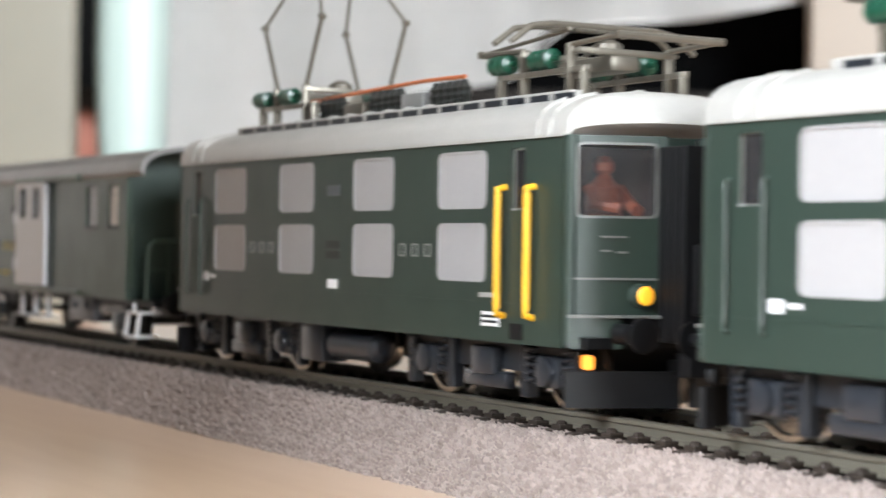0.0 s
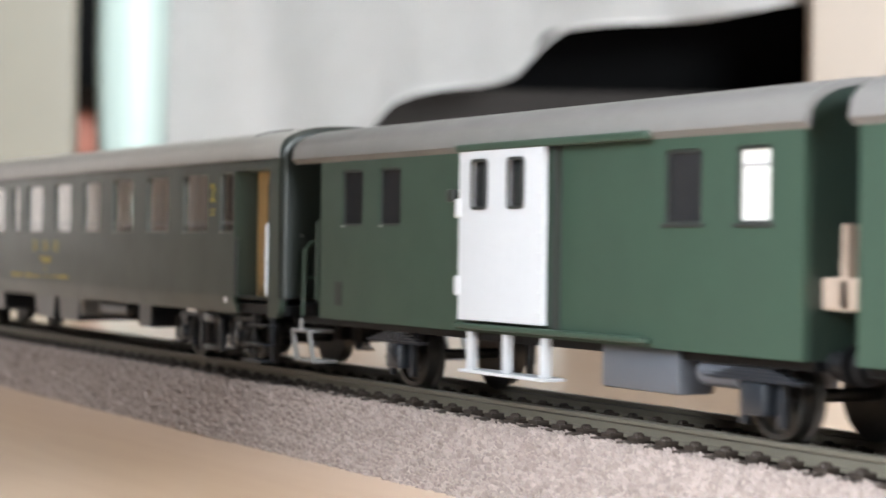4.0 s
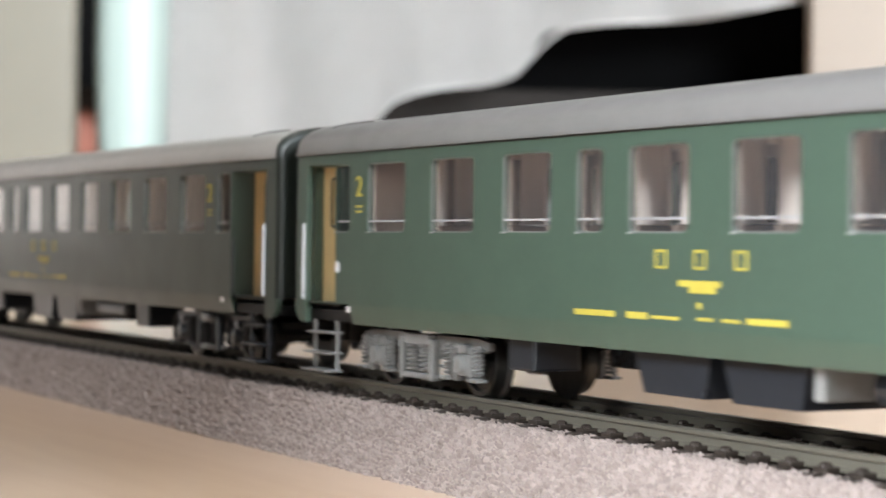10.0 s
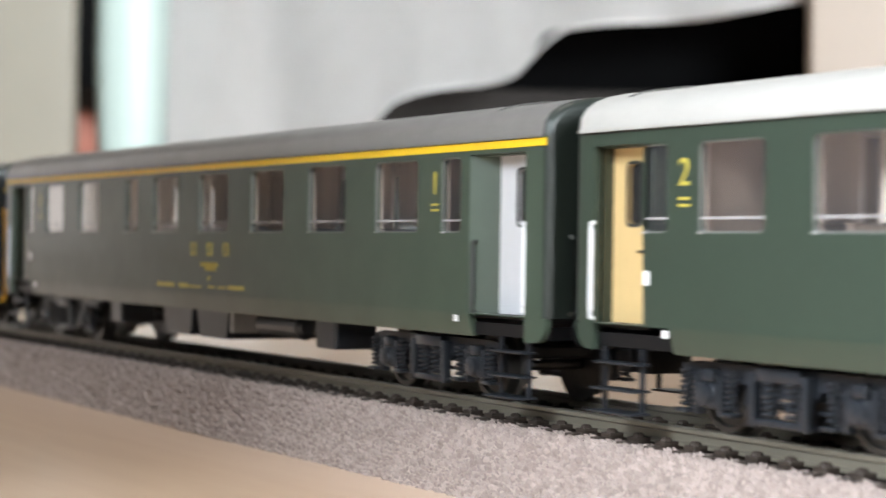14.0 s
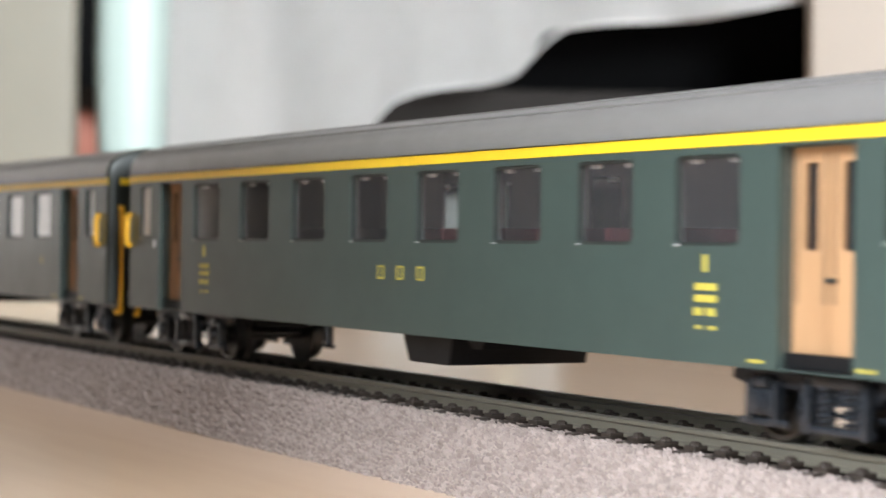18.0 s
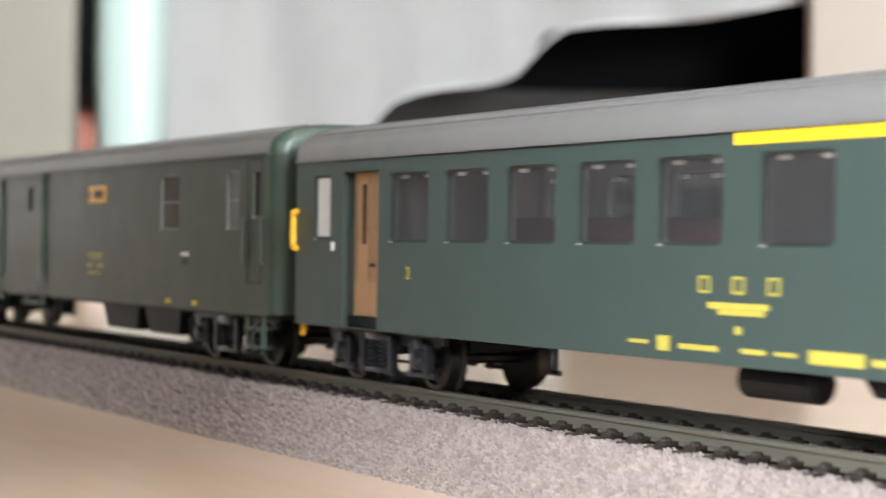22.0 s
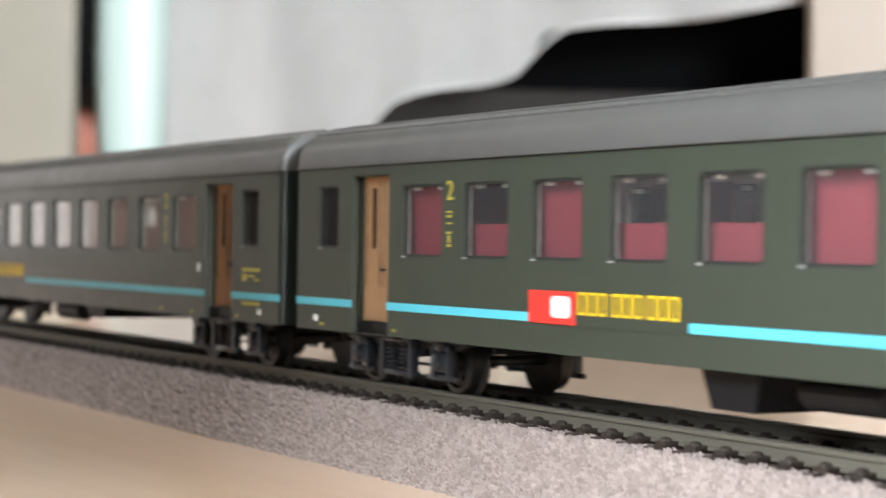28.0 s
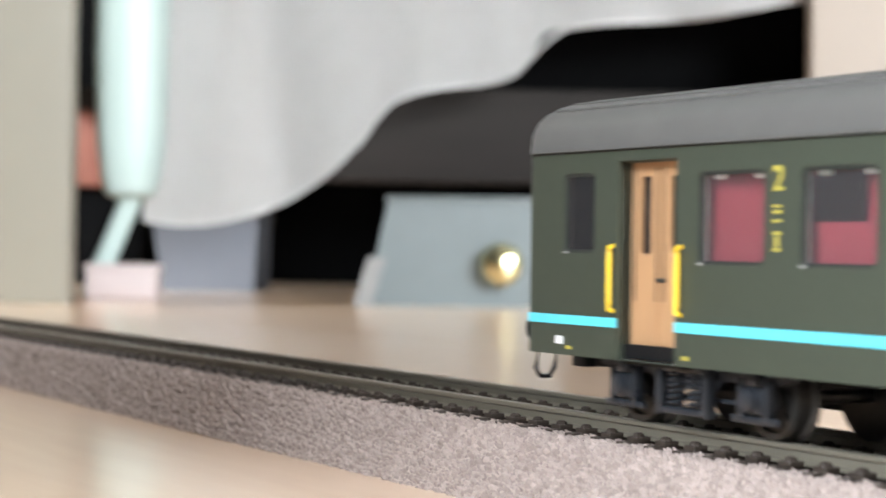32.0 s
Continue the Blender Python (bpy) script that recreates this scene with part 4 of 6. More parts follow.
def build_unit_coaches():
    a = coach("first_class_coach", -1758.8, 256.0, UNIT_A, "dark green model first-class coach with yellow line and brown folding doors", "coaches of the train")
    ab = coach("mixed_class_coach", -2028.4, 256.0, UNIT_AB, "dark green model coach with half-length yellow line and brown doors", "coaches of the train")
    for v in (a, ab):
        for s in (-1, 1):
            for q in (5.4, 254.6):
                handrail(v, -q, s, 16.4, 23.3, 30.1, "amber", 0.62, 0.9)
            marks(v, -38.0, 9.9, s, 16.4, [(0, 0.6, 2.6, 0.35)], name="data_line")
            marks(v, -18.5, 9.9, s, 16.4, [(0, 0.6, 3.4, 0.35)], name="data_line")
            marks(v, -240.2, 23.8, s, 16.4, [(0, 0, 1.1, 1.6)], "white", "label_plate")
        for sgn, x in ((1, 0.0), (-1, -256.0)):
            for y in (-13.5, 13.5):
                bm = tube(B(), [(x + sgn * 0.2, y, 32.0), (x + sgn * 1.3, y, 31.8), (x + sgn * 1.3, y, 8.2), (x + sgn * 0.2, y * 1.06, 7.8)], 0.62, 8)
                part("end_grab_rail", bm, "amber", v, "orange-yellow grab rail")
                part("end_stripe", box(B(), min(x, x + sgn * 0.1), max(x, x + sgn * 0.1), min(y * 0.55, y), max(y * 0.55, y), 37.2, 38.7), "yellow", v, smooth=False)
    for s in (-1, 1):
        marks(a, -129.2, 19.6, s, 16.4, letters(3, 6.8, 2.3, 2.3), name="operator_letters")
        for q in (48.2, 212.5):
            marks(a, -q, 18.2, s, 16.4, [(0, 4.2, 0.8, 2.2), (0.2, 1.2, 4.4, 0.9), (0.2, -0.3, 4.4, 0.9), (-1.3, -2.0, 1.7, 1.0), (1.3, -2.0, 1.7, 1.0), (-1.2, -4.0, 1.0, 0.5), (1.6, -4.0, 1.4, 0.5)])
        marks(ab, -127.6, 19.7, s, 16.4, letters(3, 6.8, 2.4, 2.2), name="operator_letters")
        marks(ab, -127.6, 16.7, s, 16.4, [(0, 0.4, 12.0, 0.8), (0.6, -0.4, 9.0, 0.7)], name="print_line")
        marks(ab, -127.5, 14.1, s, 16.4, [(0, 0, 1.1, 1.0)])
        marks(ab, -127.5, 11.6, s, 16.4, [(-21, 0.2, 4.2, 0.5), (-15.4, 0.2, 2.6, 2.0), (-8.0, 0.0, 8.0, 0.7), (3.0, 0.0, 4.6, 0.6), (9.0, 0, 4.0, 0.5), (18.0, 0, 9.4, 1.6), (28.5, -0.1, 9.0, 0.8)], name="data_line")
        word(ab, -48.2, 18.4, s, 16.4, 3.0, "1")
        word(ab, -212.6, 18.6, s, 16.4, 3.0, "2")
    b1 = coach("second_class_coach", -2547.9, 273.0, UNIT_B, "dark olive model coach with blue line and brown doors", "coaches of the train")
    b2 = coach("second_class_coach", -2827.3, 273.0, dict(UNIT_B, roof_end=True, under=[("tank", 127.5, 145.5, 6, "black"), ("wedge", 104, 118, 6.0, "black")]),
               "dark olive model coach, last in the train", "coaches of the train")
    for v in (b1, b2):
        for s in (-1, 1):
            y = s * 16.55
            # white-on-red emblem and yellow block letters interrupt the blue line
            part("emblem", box(B(), -193.2, -181.2, *sorted((y, y + s * 0.15)), 13.2, 17.9), "red", v, "red emblem panel", smooth=False)
            part("emblem_sign", plate(B(), -187.2, -182.4, 14.1, 17.2, y + s * 0.14, y + s * 0.24, 0.8), "white", v, smooth=False)
            part("line_gap", box(B(), -181.2, -155.0, *sorted((y - s * 0.15, y + s * 0.06)), 13.1, 14.8), "olive", v, smooth=False)
            marks(v, -168.9, 16.3, s, 16.5, [(q[0] + d, q[1], q[2], q[3]) for d, n in ((-8.2, 3), (0.1, 3), (8.2, 3)) for q in letters(n, 2.5, 1.9, 3.2, 0, 0.36)], "yellow", "operator_letters")
            for q in (58.4, 217.2):
                word(v, -q + 0.2, 31.4, s, 16.4, 4.4, "2")
                marks(v, -q, 28.6, s, 16.4, [(0, 0.9, 1.4, 0.3), (0, 0.2, 1.2, 0.4), (0, -0.9, 1.4, 0.3)])
                marks(v, -q, 25.4, s, 16.4, [(0, 0.8, 1.2, 0.4), (0, -0.2, 0.5, 1.2), (0, -1.2, 1.2, 0.4)])
            marks(v, -13.6, 18.0, s, 16.4, [(0, 1.0, 8.0, 0.7), (-3.0, -0.5, 2.0, 1.4), (0.2, -0.2, 3.0, 0.4), (2.6, -0.9, 2.0, 0.4)], name="data_line")
            marks(v, -13.6, 12.5, s, 16.4, [(0, 0, 8.0, 0.7)], name="data_line")
            marks(v, -39.7, 19.1, s, 16.4, [(0, 0, 1.2, 1.6)], "white", "label_plate")
            for q in (9.5, 264.4):
                marks(v, -q, 11.0, s, 16.4, [(0, 0, 1.6, 1.1)], "white", "label_plate")
            for q in (20.0, 43.0, 60.0, 235.0, 262.0):
                marks(v, -q, 10.0, s, 16.4, [(0, 0, 1.1, 0.5)], "gold", "jacking_mark")
            for a in (236.2, 251.4) if v is b2 else ():
                handrail(v, -a, s, 16.4, 15.5, 24.5, "yellow", 0.33, 0.7)
    loop = tube(B(), [(-275.0, -7, 10.0), (-284.0, -7, 9.6), (-285.0, -7, 5.6), (-285.0, -6.2, 4.2), (-285.0, -4.4, 4.2), (-285.0, -3.6, 5.6), (-284.0, -3.6, 9.6), (-275.0, -3.6, 10.0)], 0.4, 8)
    part("coupling_hook_loop", loop, "black", b2, "black wire coupling loop")


def build_vans():
    """Two short four-wheeled luggage vans with an open end platform."""
    half, zb, zg, zc = 15.6, 10.9, 39.6, 45.6
    for k, (front, L) in enumerate(((-396.4, 131.0), (-537.0, 130.2))):
        v = vehicle("luggage_van", front, "short green model luggage van with pale doors and end platform", "railway van", "luggage vans")
        # the platform stands at the front of one van and at the rear of the other
        P = (lambda x: x) if k == 0 else (lambda x: -L - x)
        wins = [(5.9, 12.6), (19.7, 27.6), (100.4, 107.8), (114.0, 121.8)]
        for s in (-1, 1):
            holes = [rounded(-b, -a, 27.3, 37.2, 0.8) for a, b in wins]
            part("body_side", pierced(B(), [(-L, zb), (0, zb), (0, zg), (-L, zg)], holes, s * half, s * (half - 1.1)), "van_green", v, smooth=False)
            for a, b in wins:
                window(v, -b, -a, 27.3, 37.2, s, half, 34.6 if a < 10 else None, 0.8, "dark_trim", "dim_glass" if a > 15 else "frosted", a < 30)
            dm = "door_white"
            dr = part("sliding_door", pierced(B(), [(-79.0, 12.8), (-55.0, 12.8), (-55.0, 39.0), (-79.0, 39.0)], [rounded(-64.6, -60.4, 30.0, 37.2, 0.7), rounded(-75.0, -70.8, 30.0, 37.2, 0.7)], s * (half + 1.3), s * (half + 0.5)), dm, v, "light grey sliding door", smooth=False)
            for a in (-64.6, -75.0):
                p = part("door_pane", plate(B(), a, a + 4.2, 30.0, 37.2, s * (half + 0.9), s * (half + 0.7), 0.7), "dim_glass", dr, smooth=False)
                p.visible_shadow = False
                part("pane_frame", ring(B(), a - 0.3, a + 4.5, 29.7, 37.5, 0.9, 0.5, s * (half + 1.3), s * (half + 1.5)), "dark_trim", dr, smooth=False)
            for j in range(9):
                part("rivet", lathe(B(), (-55.5, s * (half + 1.35), 14.5 + j * 2.9), "y", [(0, 0.3), (s * 0.2, 0.2)], 6), dm, dr)
            for z in (16.5, 28.5):
                part("door_hinge", box(B(), -80.0, -78.4, *sorted((s * (half + 0.4), s * (half + 1.6))), z, z + 3.0, 0.3), dm, dr)
            part("door_rail", box(B(), -80, -30, *sorted((s * half, s * (half + 1.6))), zg - 0.9, zg + 0.3, 0.3), "van_green", v, smooth=False)
            part("door_rail", box(B(), -80, -30, *sorted((s * half, s * (half + 1.4))), 11.4, 12.3, 0.3), "van_green", v, smooth=False)
            part("lamp_bracket", box(B(), -82.8, -80.6, *sorted((s * half, s * (half + 1.6))), 31.0, 33.0, 0.3), "dark_trim", v)
            part("door_post", box(B(), -53.6, -52.2, *sorted((s * half, s * (half + 0.5))), 12.3, zg - 0.9), "dark_trim", v, smooth=False)
            st = B()
            box(st, -79, -55, *sorted((s * (half - 3), s * (half + 1.0))), 4.6, 5.1, 0.1)
            for q in (56.5, 67, 77.5):
                box(st, -q - 0.8, -q + 0.8, *sorted((s * (half - 1.0), s * half)), 4.9, zb)
            part("footboard", st, "door_white", v, "pale grey footboard", smooth=False)
            if k:
                part("battery_box", box(B(), -44, -26, *sorted((s * 8, s * 14)), 4.8, zb, 0.5), "gear_grey", v)
                part("air_tank", lathe(B(), (0, s * 11.5, 8.2), "x", [(-24, 0.8), (-23, 1.9), (-15, 1.9), (-14, 0.8)], 14), "gear_grey", v)
                part("shunting_plate", box(B(), -124.0, -121.6, *sorted((s * half, s * (half + 0.12))), 13.4, 17.6), "dark_trim", v, smooth=False)
                continue
            marks(v, -117.4, 22.6, s, half, letters(3, 3.4, 1.5, 2.3), name="operator_letters")
            marks(v, -88.5, 22.6, s, half, letters(3, 4.2, 1.9, 2.3), name="operator_letters")
            marks(v, -103.6, 22.6, s, half, [(0, 0, 1.9, 2.4)], "red", "emblem")
            marks(v, -103.6, 22.6, s, half + 0.12, [(0, 0, 0.5, 1.3), (0, 0, 1.2, 0.45)], "white", "emblem_sign")
            marks(v, -103.6, 19.4, s, half, [(0, 0.3, 7.6, 0.8), (0, -0.4, 5.0, 0.7), (0, -2.0, 1.0, 0.8)], name="print_line")
            marks(v, -103.6, 15.6, s, half, [(-13.5, 0, 1.8, 1.0), (-7, 0, 9.5, 0.4), (5, -0.1, 5.4, 0.4), (12.4, -0.1, 6.0, 1.1)], name="data_line")
            part("battery_box", box(B(), -44, -26, *sorted((s * 8, s * 14)), 4.8, zb, 0.5), "gear_grey", v)
            for q in (31.0, 39.0):
                part("box_latch", lathe(B(), (-q, 0, 8.6), "y", [(s * 13.9, 1.0), (s * 14.8, 0.8), (s * 14.9, 0.3)], 10), "gear_grey", v)
            part("air_tank", lathe(B(), (0, s * 11.5, 8.2), "x", [(-24, 0.8), (-23, 1.9), (-15, 1.9), (-14, 0.8)], 14), "bogie_grey", v)
        sec = section(half + 0.9, zb, zg, zc)
        shell = sec + [(y * 0.945, z - 0.9) for y, z in sec[::-1]]
        part("roof", extrude(B(), shell, "x", P(-L - 1.0), P(10.5)), "roof_grey", v, "grey roof that reaches over the platform")
        low = [(-half, zb), (half, zb), (half, zg), (-half, zg)]
        for a, b in ((-L, -L + 1.1), (-1.1, 0.0)):
            bm = extrude(B(), [(-half + 1.15, zb), (half - 1.15, zb), (half - 1.15, zg)] + [(p[0] * 0.9, p[1] - 0.7) for p in sec[::-1]] + [(-half + 1.15, zg)], "x", a, b)
            # darker green than the sides: shade at the ends is put into it
            part("end_wall", bm, "loco_green", v, smooth=False)
        part("end_door", box(B(), *sorted((P(0.0), P(0.5))), -4.2, 4.2, zb + 1, zb + 22, 0.15), "olive", v, smooth=False)
        part("floor_pan", box(B(), *sorted((P(-L), P(11.0))), -13.5, 13.5, zb - 1.3, zb - 0.05), "black", v, smooth=False)
        for s in (-1, 1):
            rl = B()
            tube(rl, [(P(9.8), s * 4.6, zb), (P(9.8), s * 4.6, zb + 13.5), (P(9.8), s * 12.6, zb + 13.5), (P(9.6), s * 14.0, zb + 12.0), (P(9.4), s * 14.4, zb)], 0.45, 8)
            tube(rl, [(P(9.8), s * 4.6, zb + 7), (P(9.6), s * 14.2, zb + 7)], 0.28, 6)
            tube(rl, [(P(9.8), s * 9.4, zb), (P(9.8), s * 9.4, zb + 13.5)], 0.28, 6)
            part("platform_railing", rl, "van_green", v, "green platform railing")
            rl = B()
            tube(rl, [(P(2.2), s * 14.6, zb + 3), (P(2.2), s * 15.0, zb + 3.4), (P(2.2), s * 15.0, zb + 17), (P(2.2), s * 14.6, zb + 17.4)], 0.4, 7)
            part("grab_rail", rl, "van_green", v)
        for s in (-1, 1):
            st = B()
            ya, yb = sorted((s * 11.0, s * 16.4))
            for zz in (8.4, 3.0):
                off = (8.4 - zz) * 0.35
                box(st, *sorted((P(3.0 - off), P(10.4 - off))), ya, yb, zz - 0.35, zz + 0.2, 0.15)
            tube(st, [(P(3.2), s * 16.0, 8.4), (P(1.4), s * 16.0, 3.0)], 0.5, 6)
            tube(st, [(P(10.0), s * 16.0, 8.4), (P(8.2), s * 16.0, 3.0)], 0.5, 6)
            tube(st, [(P(6.6), s * 16.0, 10.5), (P(6.6), s * 16.0, 8.4)], 0.4, 6)
            part("platform_step", st, "bogie_grey" if k else "white", v, "grey platform step" if k else "white platform step", smooth=False)
        buffers(v, 0.0 if k else 11.0, 1, 10.6)
        buffers(v, -L - 11.0 if k else -L, -1, 10.6)
        if k:
            part("tail_lamp", lathe(B(), (-L, -11.0, 24.5), "x", [(0.0, 1.2), (-1.0, 1.2), (-1.4, 0.8)], 12), "red", v, "small red lamp lens")
        else:
            part("brake_wheel", lathe(B(), (7.5, 6.0, zb + 15.0), "z", [(-8.0, 0.4), (-0.5, 0.4), (-0.4, 2.4), (0.2, 2.4), (0.3, 0.4)], 14), "dark_trim", v)
        part("inner_partition", box(B(), -126, -84, -0.6, 0.6, zb, zg - 0.4), "seat_brown", v, smooth=False)
        for x in (-11.5, -106.0):
            wheelset(v, x, 5.6)
            for s in (-1, 1):
                ag = B()
                box(ag, x - 4.2, x - 3.0, s * 11.6 - 0.6, s * 11.6 + 0.6, 2.0, zb, 0.2)
                box(ag, x + 3.0, x + 4.2, s * 11.6 - 0.6, s * 11.6 + 0.6, 2.0, zb, 0.2)
                box(ag, x - 2.4, x + 2.4, *sorted((s * 11.0, s * 13.8)), 3.4, 7.6, 0.5)
                part("axle_guard", ag, "grime", v)
                ls = B()
                for j in range(4):
                    box(ls, x - 9.5 + j * 1.8, x + 9.5 - j * 1.8, *sorted((s * 12.2, s * 13.6)), 7.7 + j * 0.45, 8.1 + j * 0.45)
                part("leaf_spring", ls, "grime", v, smooth=False)


def build_long_van():
    half, zb, zg, zc, L = 16.4, 10.3, 41.0, 47.2, 250.0
    v = vehicle("luggage_car", -2292.4, "green model luggage car with sliding doors and orange plate", "railway van")
    wins = [(17.2, 23.6), (48.8, 59.0)]
    for s in (-1, 1):
        holes = [rounded(-b, -a, 26.8, 38.4, 0.6) for a, b in wins] + [rounded(-11.2, -7.6, 29.0, 38.2, 0.8)]
        part("body_side", pierced(B(), [(-L + 3, zb), (-3, zb), (-3, zg), (-L + 3, zg)], holes, s * half, s * (half - 1.2)), "car_green", v, smooth=False)
        part("skirt_line", box(B(), -L + 4, -4, *sorted((s * half, s * (half + 0.18))), zb + 3.0, zb + 3.4), "car_green", v, smooth=False)
        for a, b in wins:
            window(v, -b, -a, 26.8, 38.4, s, half, 32.4, 0.6, "panel_grey", "dim_glass" if a > 30 else "clear_grey", False)
        window(v, -11.2, -7.6, 29.0, 38.2, s, half, None, 0.8, "bogie_grey", "dim_glass", False)
        part("crew_door", ring(B(), -13.4, -6.4, 16.4, 40.4, 0.5, 0.3, s * half, s * (half + 0.12)), "dark_trim", v, smooth=False)
        for q in (5.4, 14.4):
            handrail(v, -q, s, half, 20.0, 29.0, "car_green", 0.25, 0.7)
        for a, b, eyes in ((138.4, 154.6, (146.6,)), (172.6, 193.0, (177.4, 187.8)), (219.0, 240.4, (223.8,))):
            hl = [rounded(-e - 1.7, -e + 1.7, 31.3, 37.8, 1.6) for e in eyes]
            d = part("sliding_door", pierced(B(), [(-b, 14.4), (-a, 14.4), (-a, 39.8), (-b, 39.8)], hl, s * (half + 1.0), s * (half + 0.3)), "car_green", v, smooth=False)
            for e in eyes:
                part("door_pane", plate(B(), -e - 1.7, -e + 1.7, 31.3, 37.8, s * (half + 0.6), s * (half + 0.4), 1.6), "shade_black", d, smooth=False)
            # raised dark strip in place of the shaded gap at the door's edge
            part("door_gap", box(B(), -b - 0.75, -b - 0.1, *sorted((s * (half + 0.02), s * (half + 0.3))), 14.2, 39.8), "dark_trim", d, smooth=False)
            for z in (21.0, 33.4):
                part("door_catch", box(B(), -a - 0.8, -a + 0.8, *sorted((s * (half + 0.9), s * (half + 1.5))), z, z + 0.9, 0.2), "car_green", d)
            st = B()
            box(st, -b + 2, -a - 1, *sorted((s * (half - 2), s * (half + 1.2))), 8.0, 8.6, 0.15)
            box(st, -b + 2, -a - 1, *sorted((s * (half - 2), s * (half + 1.2))), 11.9, 12.4, 0.15)
            for q in (a + 1.6, b - 2.6):
                box(st, -q - 0.5, -q + 0.5, *sorted((s * (half - 0.8), s * half)), 8.2, 12.4)
            part("footboard", st, "car_green", v, smooth=False)
        for a, b in ((155.0, 170.4), (193.6, 217.0)):
            pk = B()
            box(pk, -b, -a, *sorted((s * half, s * (half + 0.25))), 13.6, 39.8)
            box(pk, -b, -a, *sorted((s * half, s * (half + 0.8))), 16.0, 16.7)
            part("pocket_panel", pk, "car_green", v, smooth=False)
        for a in (171.4, 218.0, 137.4, 241.4):
            part("door_post", box(B(), -a - 0.9, -a + 0.9, *sorted((s * half, s * (half + 0.2))), 13.6, 40.2), "car_green", v, smooth=False)
        part("door_track", box(B(), -242, -136, *sorted((s * half, s * (half + 1.3))), 40.0, 40.8, 0.2), "car_green", v, smooth=False)
        part("orange_plate", box(B(), -105.0, -93.2, *sorted((s * half, s * (half + 0.2))), 33.0, 37.0), "amber", v, "orange plate with dark bars", smooth=False)
        marks(v, -99.4, 35.0, s, half + 0.2, [(-4.2, 0, 0.7, 1.8), (-0.2, 0, 1.6, 1.9), (2.0, 0, 1.6, 1.9), (4.2, 0, 1.5, 1.9)], "dark_trim", "plate_print")
        marks(v, -100.0, 19.4, s, half, [(0, 1.6, 9.6, 0.7), (0, 0.6, 8.0, 0.4), (-3.6, -0.9, 2.6, 0.9), (1.0, -0.9, 1.2, 0.4), (3.8, -0.9, 2.4, 0.9), (-1.6, -2.6, 5.4, 0.6), (3.4, -2.6, 1.2, 0.6)], name="data_print")
        marks(v, -44.8, 21.4, s, half, [(0, 0.3, 4.0, 0.8)], "white", "label_plate")
        marks(v, -44.8, 20.1, s, half, [(0, 0, 3.4, 1.2)], "dark_trim", "label_holder")
        for q in (39.4, 53.9, 199.0, 209.0):
            marks(v, -q, 11.7, s, half, [(0, 0, 2.2, 0.9)], "yellow", "jacking_mark")
        st = B()
        for zz, yo in ((8.0, 0.0), (4.4, 0.6)):
            box(st, -14.0, -6.0, *sorted((s * (half - 2.6), s * (half + yo))), zz - 0.5, zz + 0.1, 0.1)
        for q in (6.6, 13.4):
            box(st, -q - 0.4, -q + 0.4, *sorted((s * (half - 1.2), s * (half - 0.3))), 4.0, zb + 0.4)
        part("door_steps", st, "car_green", v, smooth=False)
    sec = section(half + 0.3, zb, zg, zc)
    roof = part("roof", loft(B(), [[(x, y, z) for y, z in sec] for x in (-L + 3, -3)]), "roof_grey", v)
    for s in (-1, 1):
        part("gutter", box(B(), -L + 3, -3, *sorted((s * (half + 0.2), s * (half + 0.6))), zg - 0.1, zg + 0.3), "car_green", roof, smooth=False)
        for q in (0.5, 0.86):
            zz = zg + (zc - zg) * (1 - q ** 2.67) ** 0.36
            part("roof_rib", tube(B(), [(-L + 4, s * half * q, zz), (-4, s * half * q, zz)], 0.24, 6), "roof_grey", roof)
    low = [(-half, zb + 0.4), (half, zb + 0.4), (half, zg), (-half, zg)]
    for sgn, x in ((1, 0.0), (-1, -L)):
        part("end_wall", rounded_end(B(), low, x, sgn, 3.0, 25, 0.0), "car_green", v)
        part("end_roof", rounded_end(B(), sec, x, sgn, 3.0, zg, 0.12), "car_green", v)
        part("gangway_bellows", box(B(), min(x, x + sgn * 2.6), max(x, x + sgn * 2.6), -5.4, 5.4, zb, zb + 25, 0.6), "black", v)
        buffers(v, x, sgn)
    part("floor_pan", box(B(), -L + 1, -1, -half + 1.3, half - 1.3, zb - 0.6, zb + 1.6), "black", v, smooth=False)
    part("inner_wall", box(B(), -L + 4, -66, -half + 2, half - 2, zb + 1.6, zg - 1), "seat_grey", v, smooth=False)
    for a, b in ((55, 77), (80, 104)):
        part("underfloor_box", extrude(B(), [(-b + 4, 4.2), (-a - 1, 4.2), (-a, zb), (-b, zb)], "y", -13, 13), "black", v, smooth=False)
    for x in (29.7, 220.3):
        bogie(v, -x, 29, "grime", True)
    part("brake_hose", tube(B(), [(1, 5, 9), (4, 5.4, 6.5), (6, 5.4, 7.5)], 0.4, 6), "black", v)


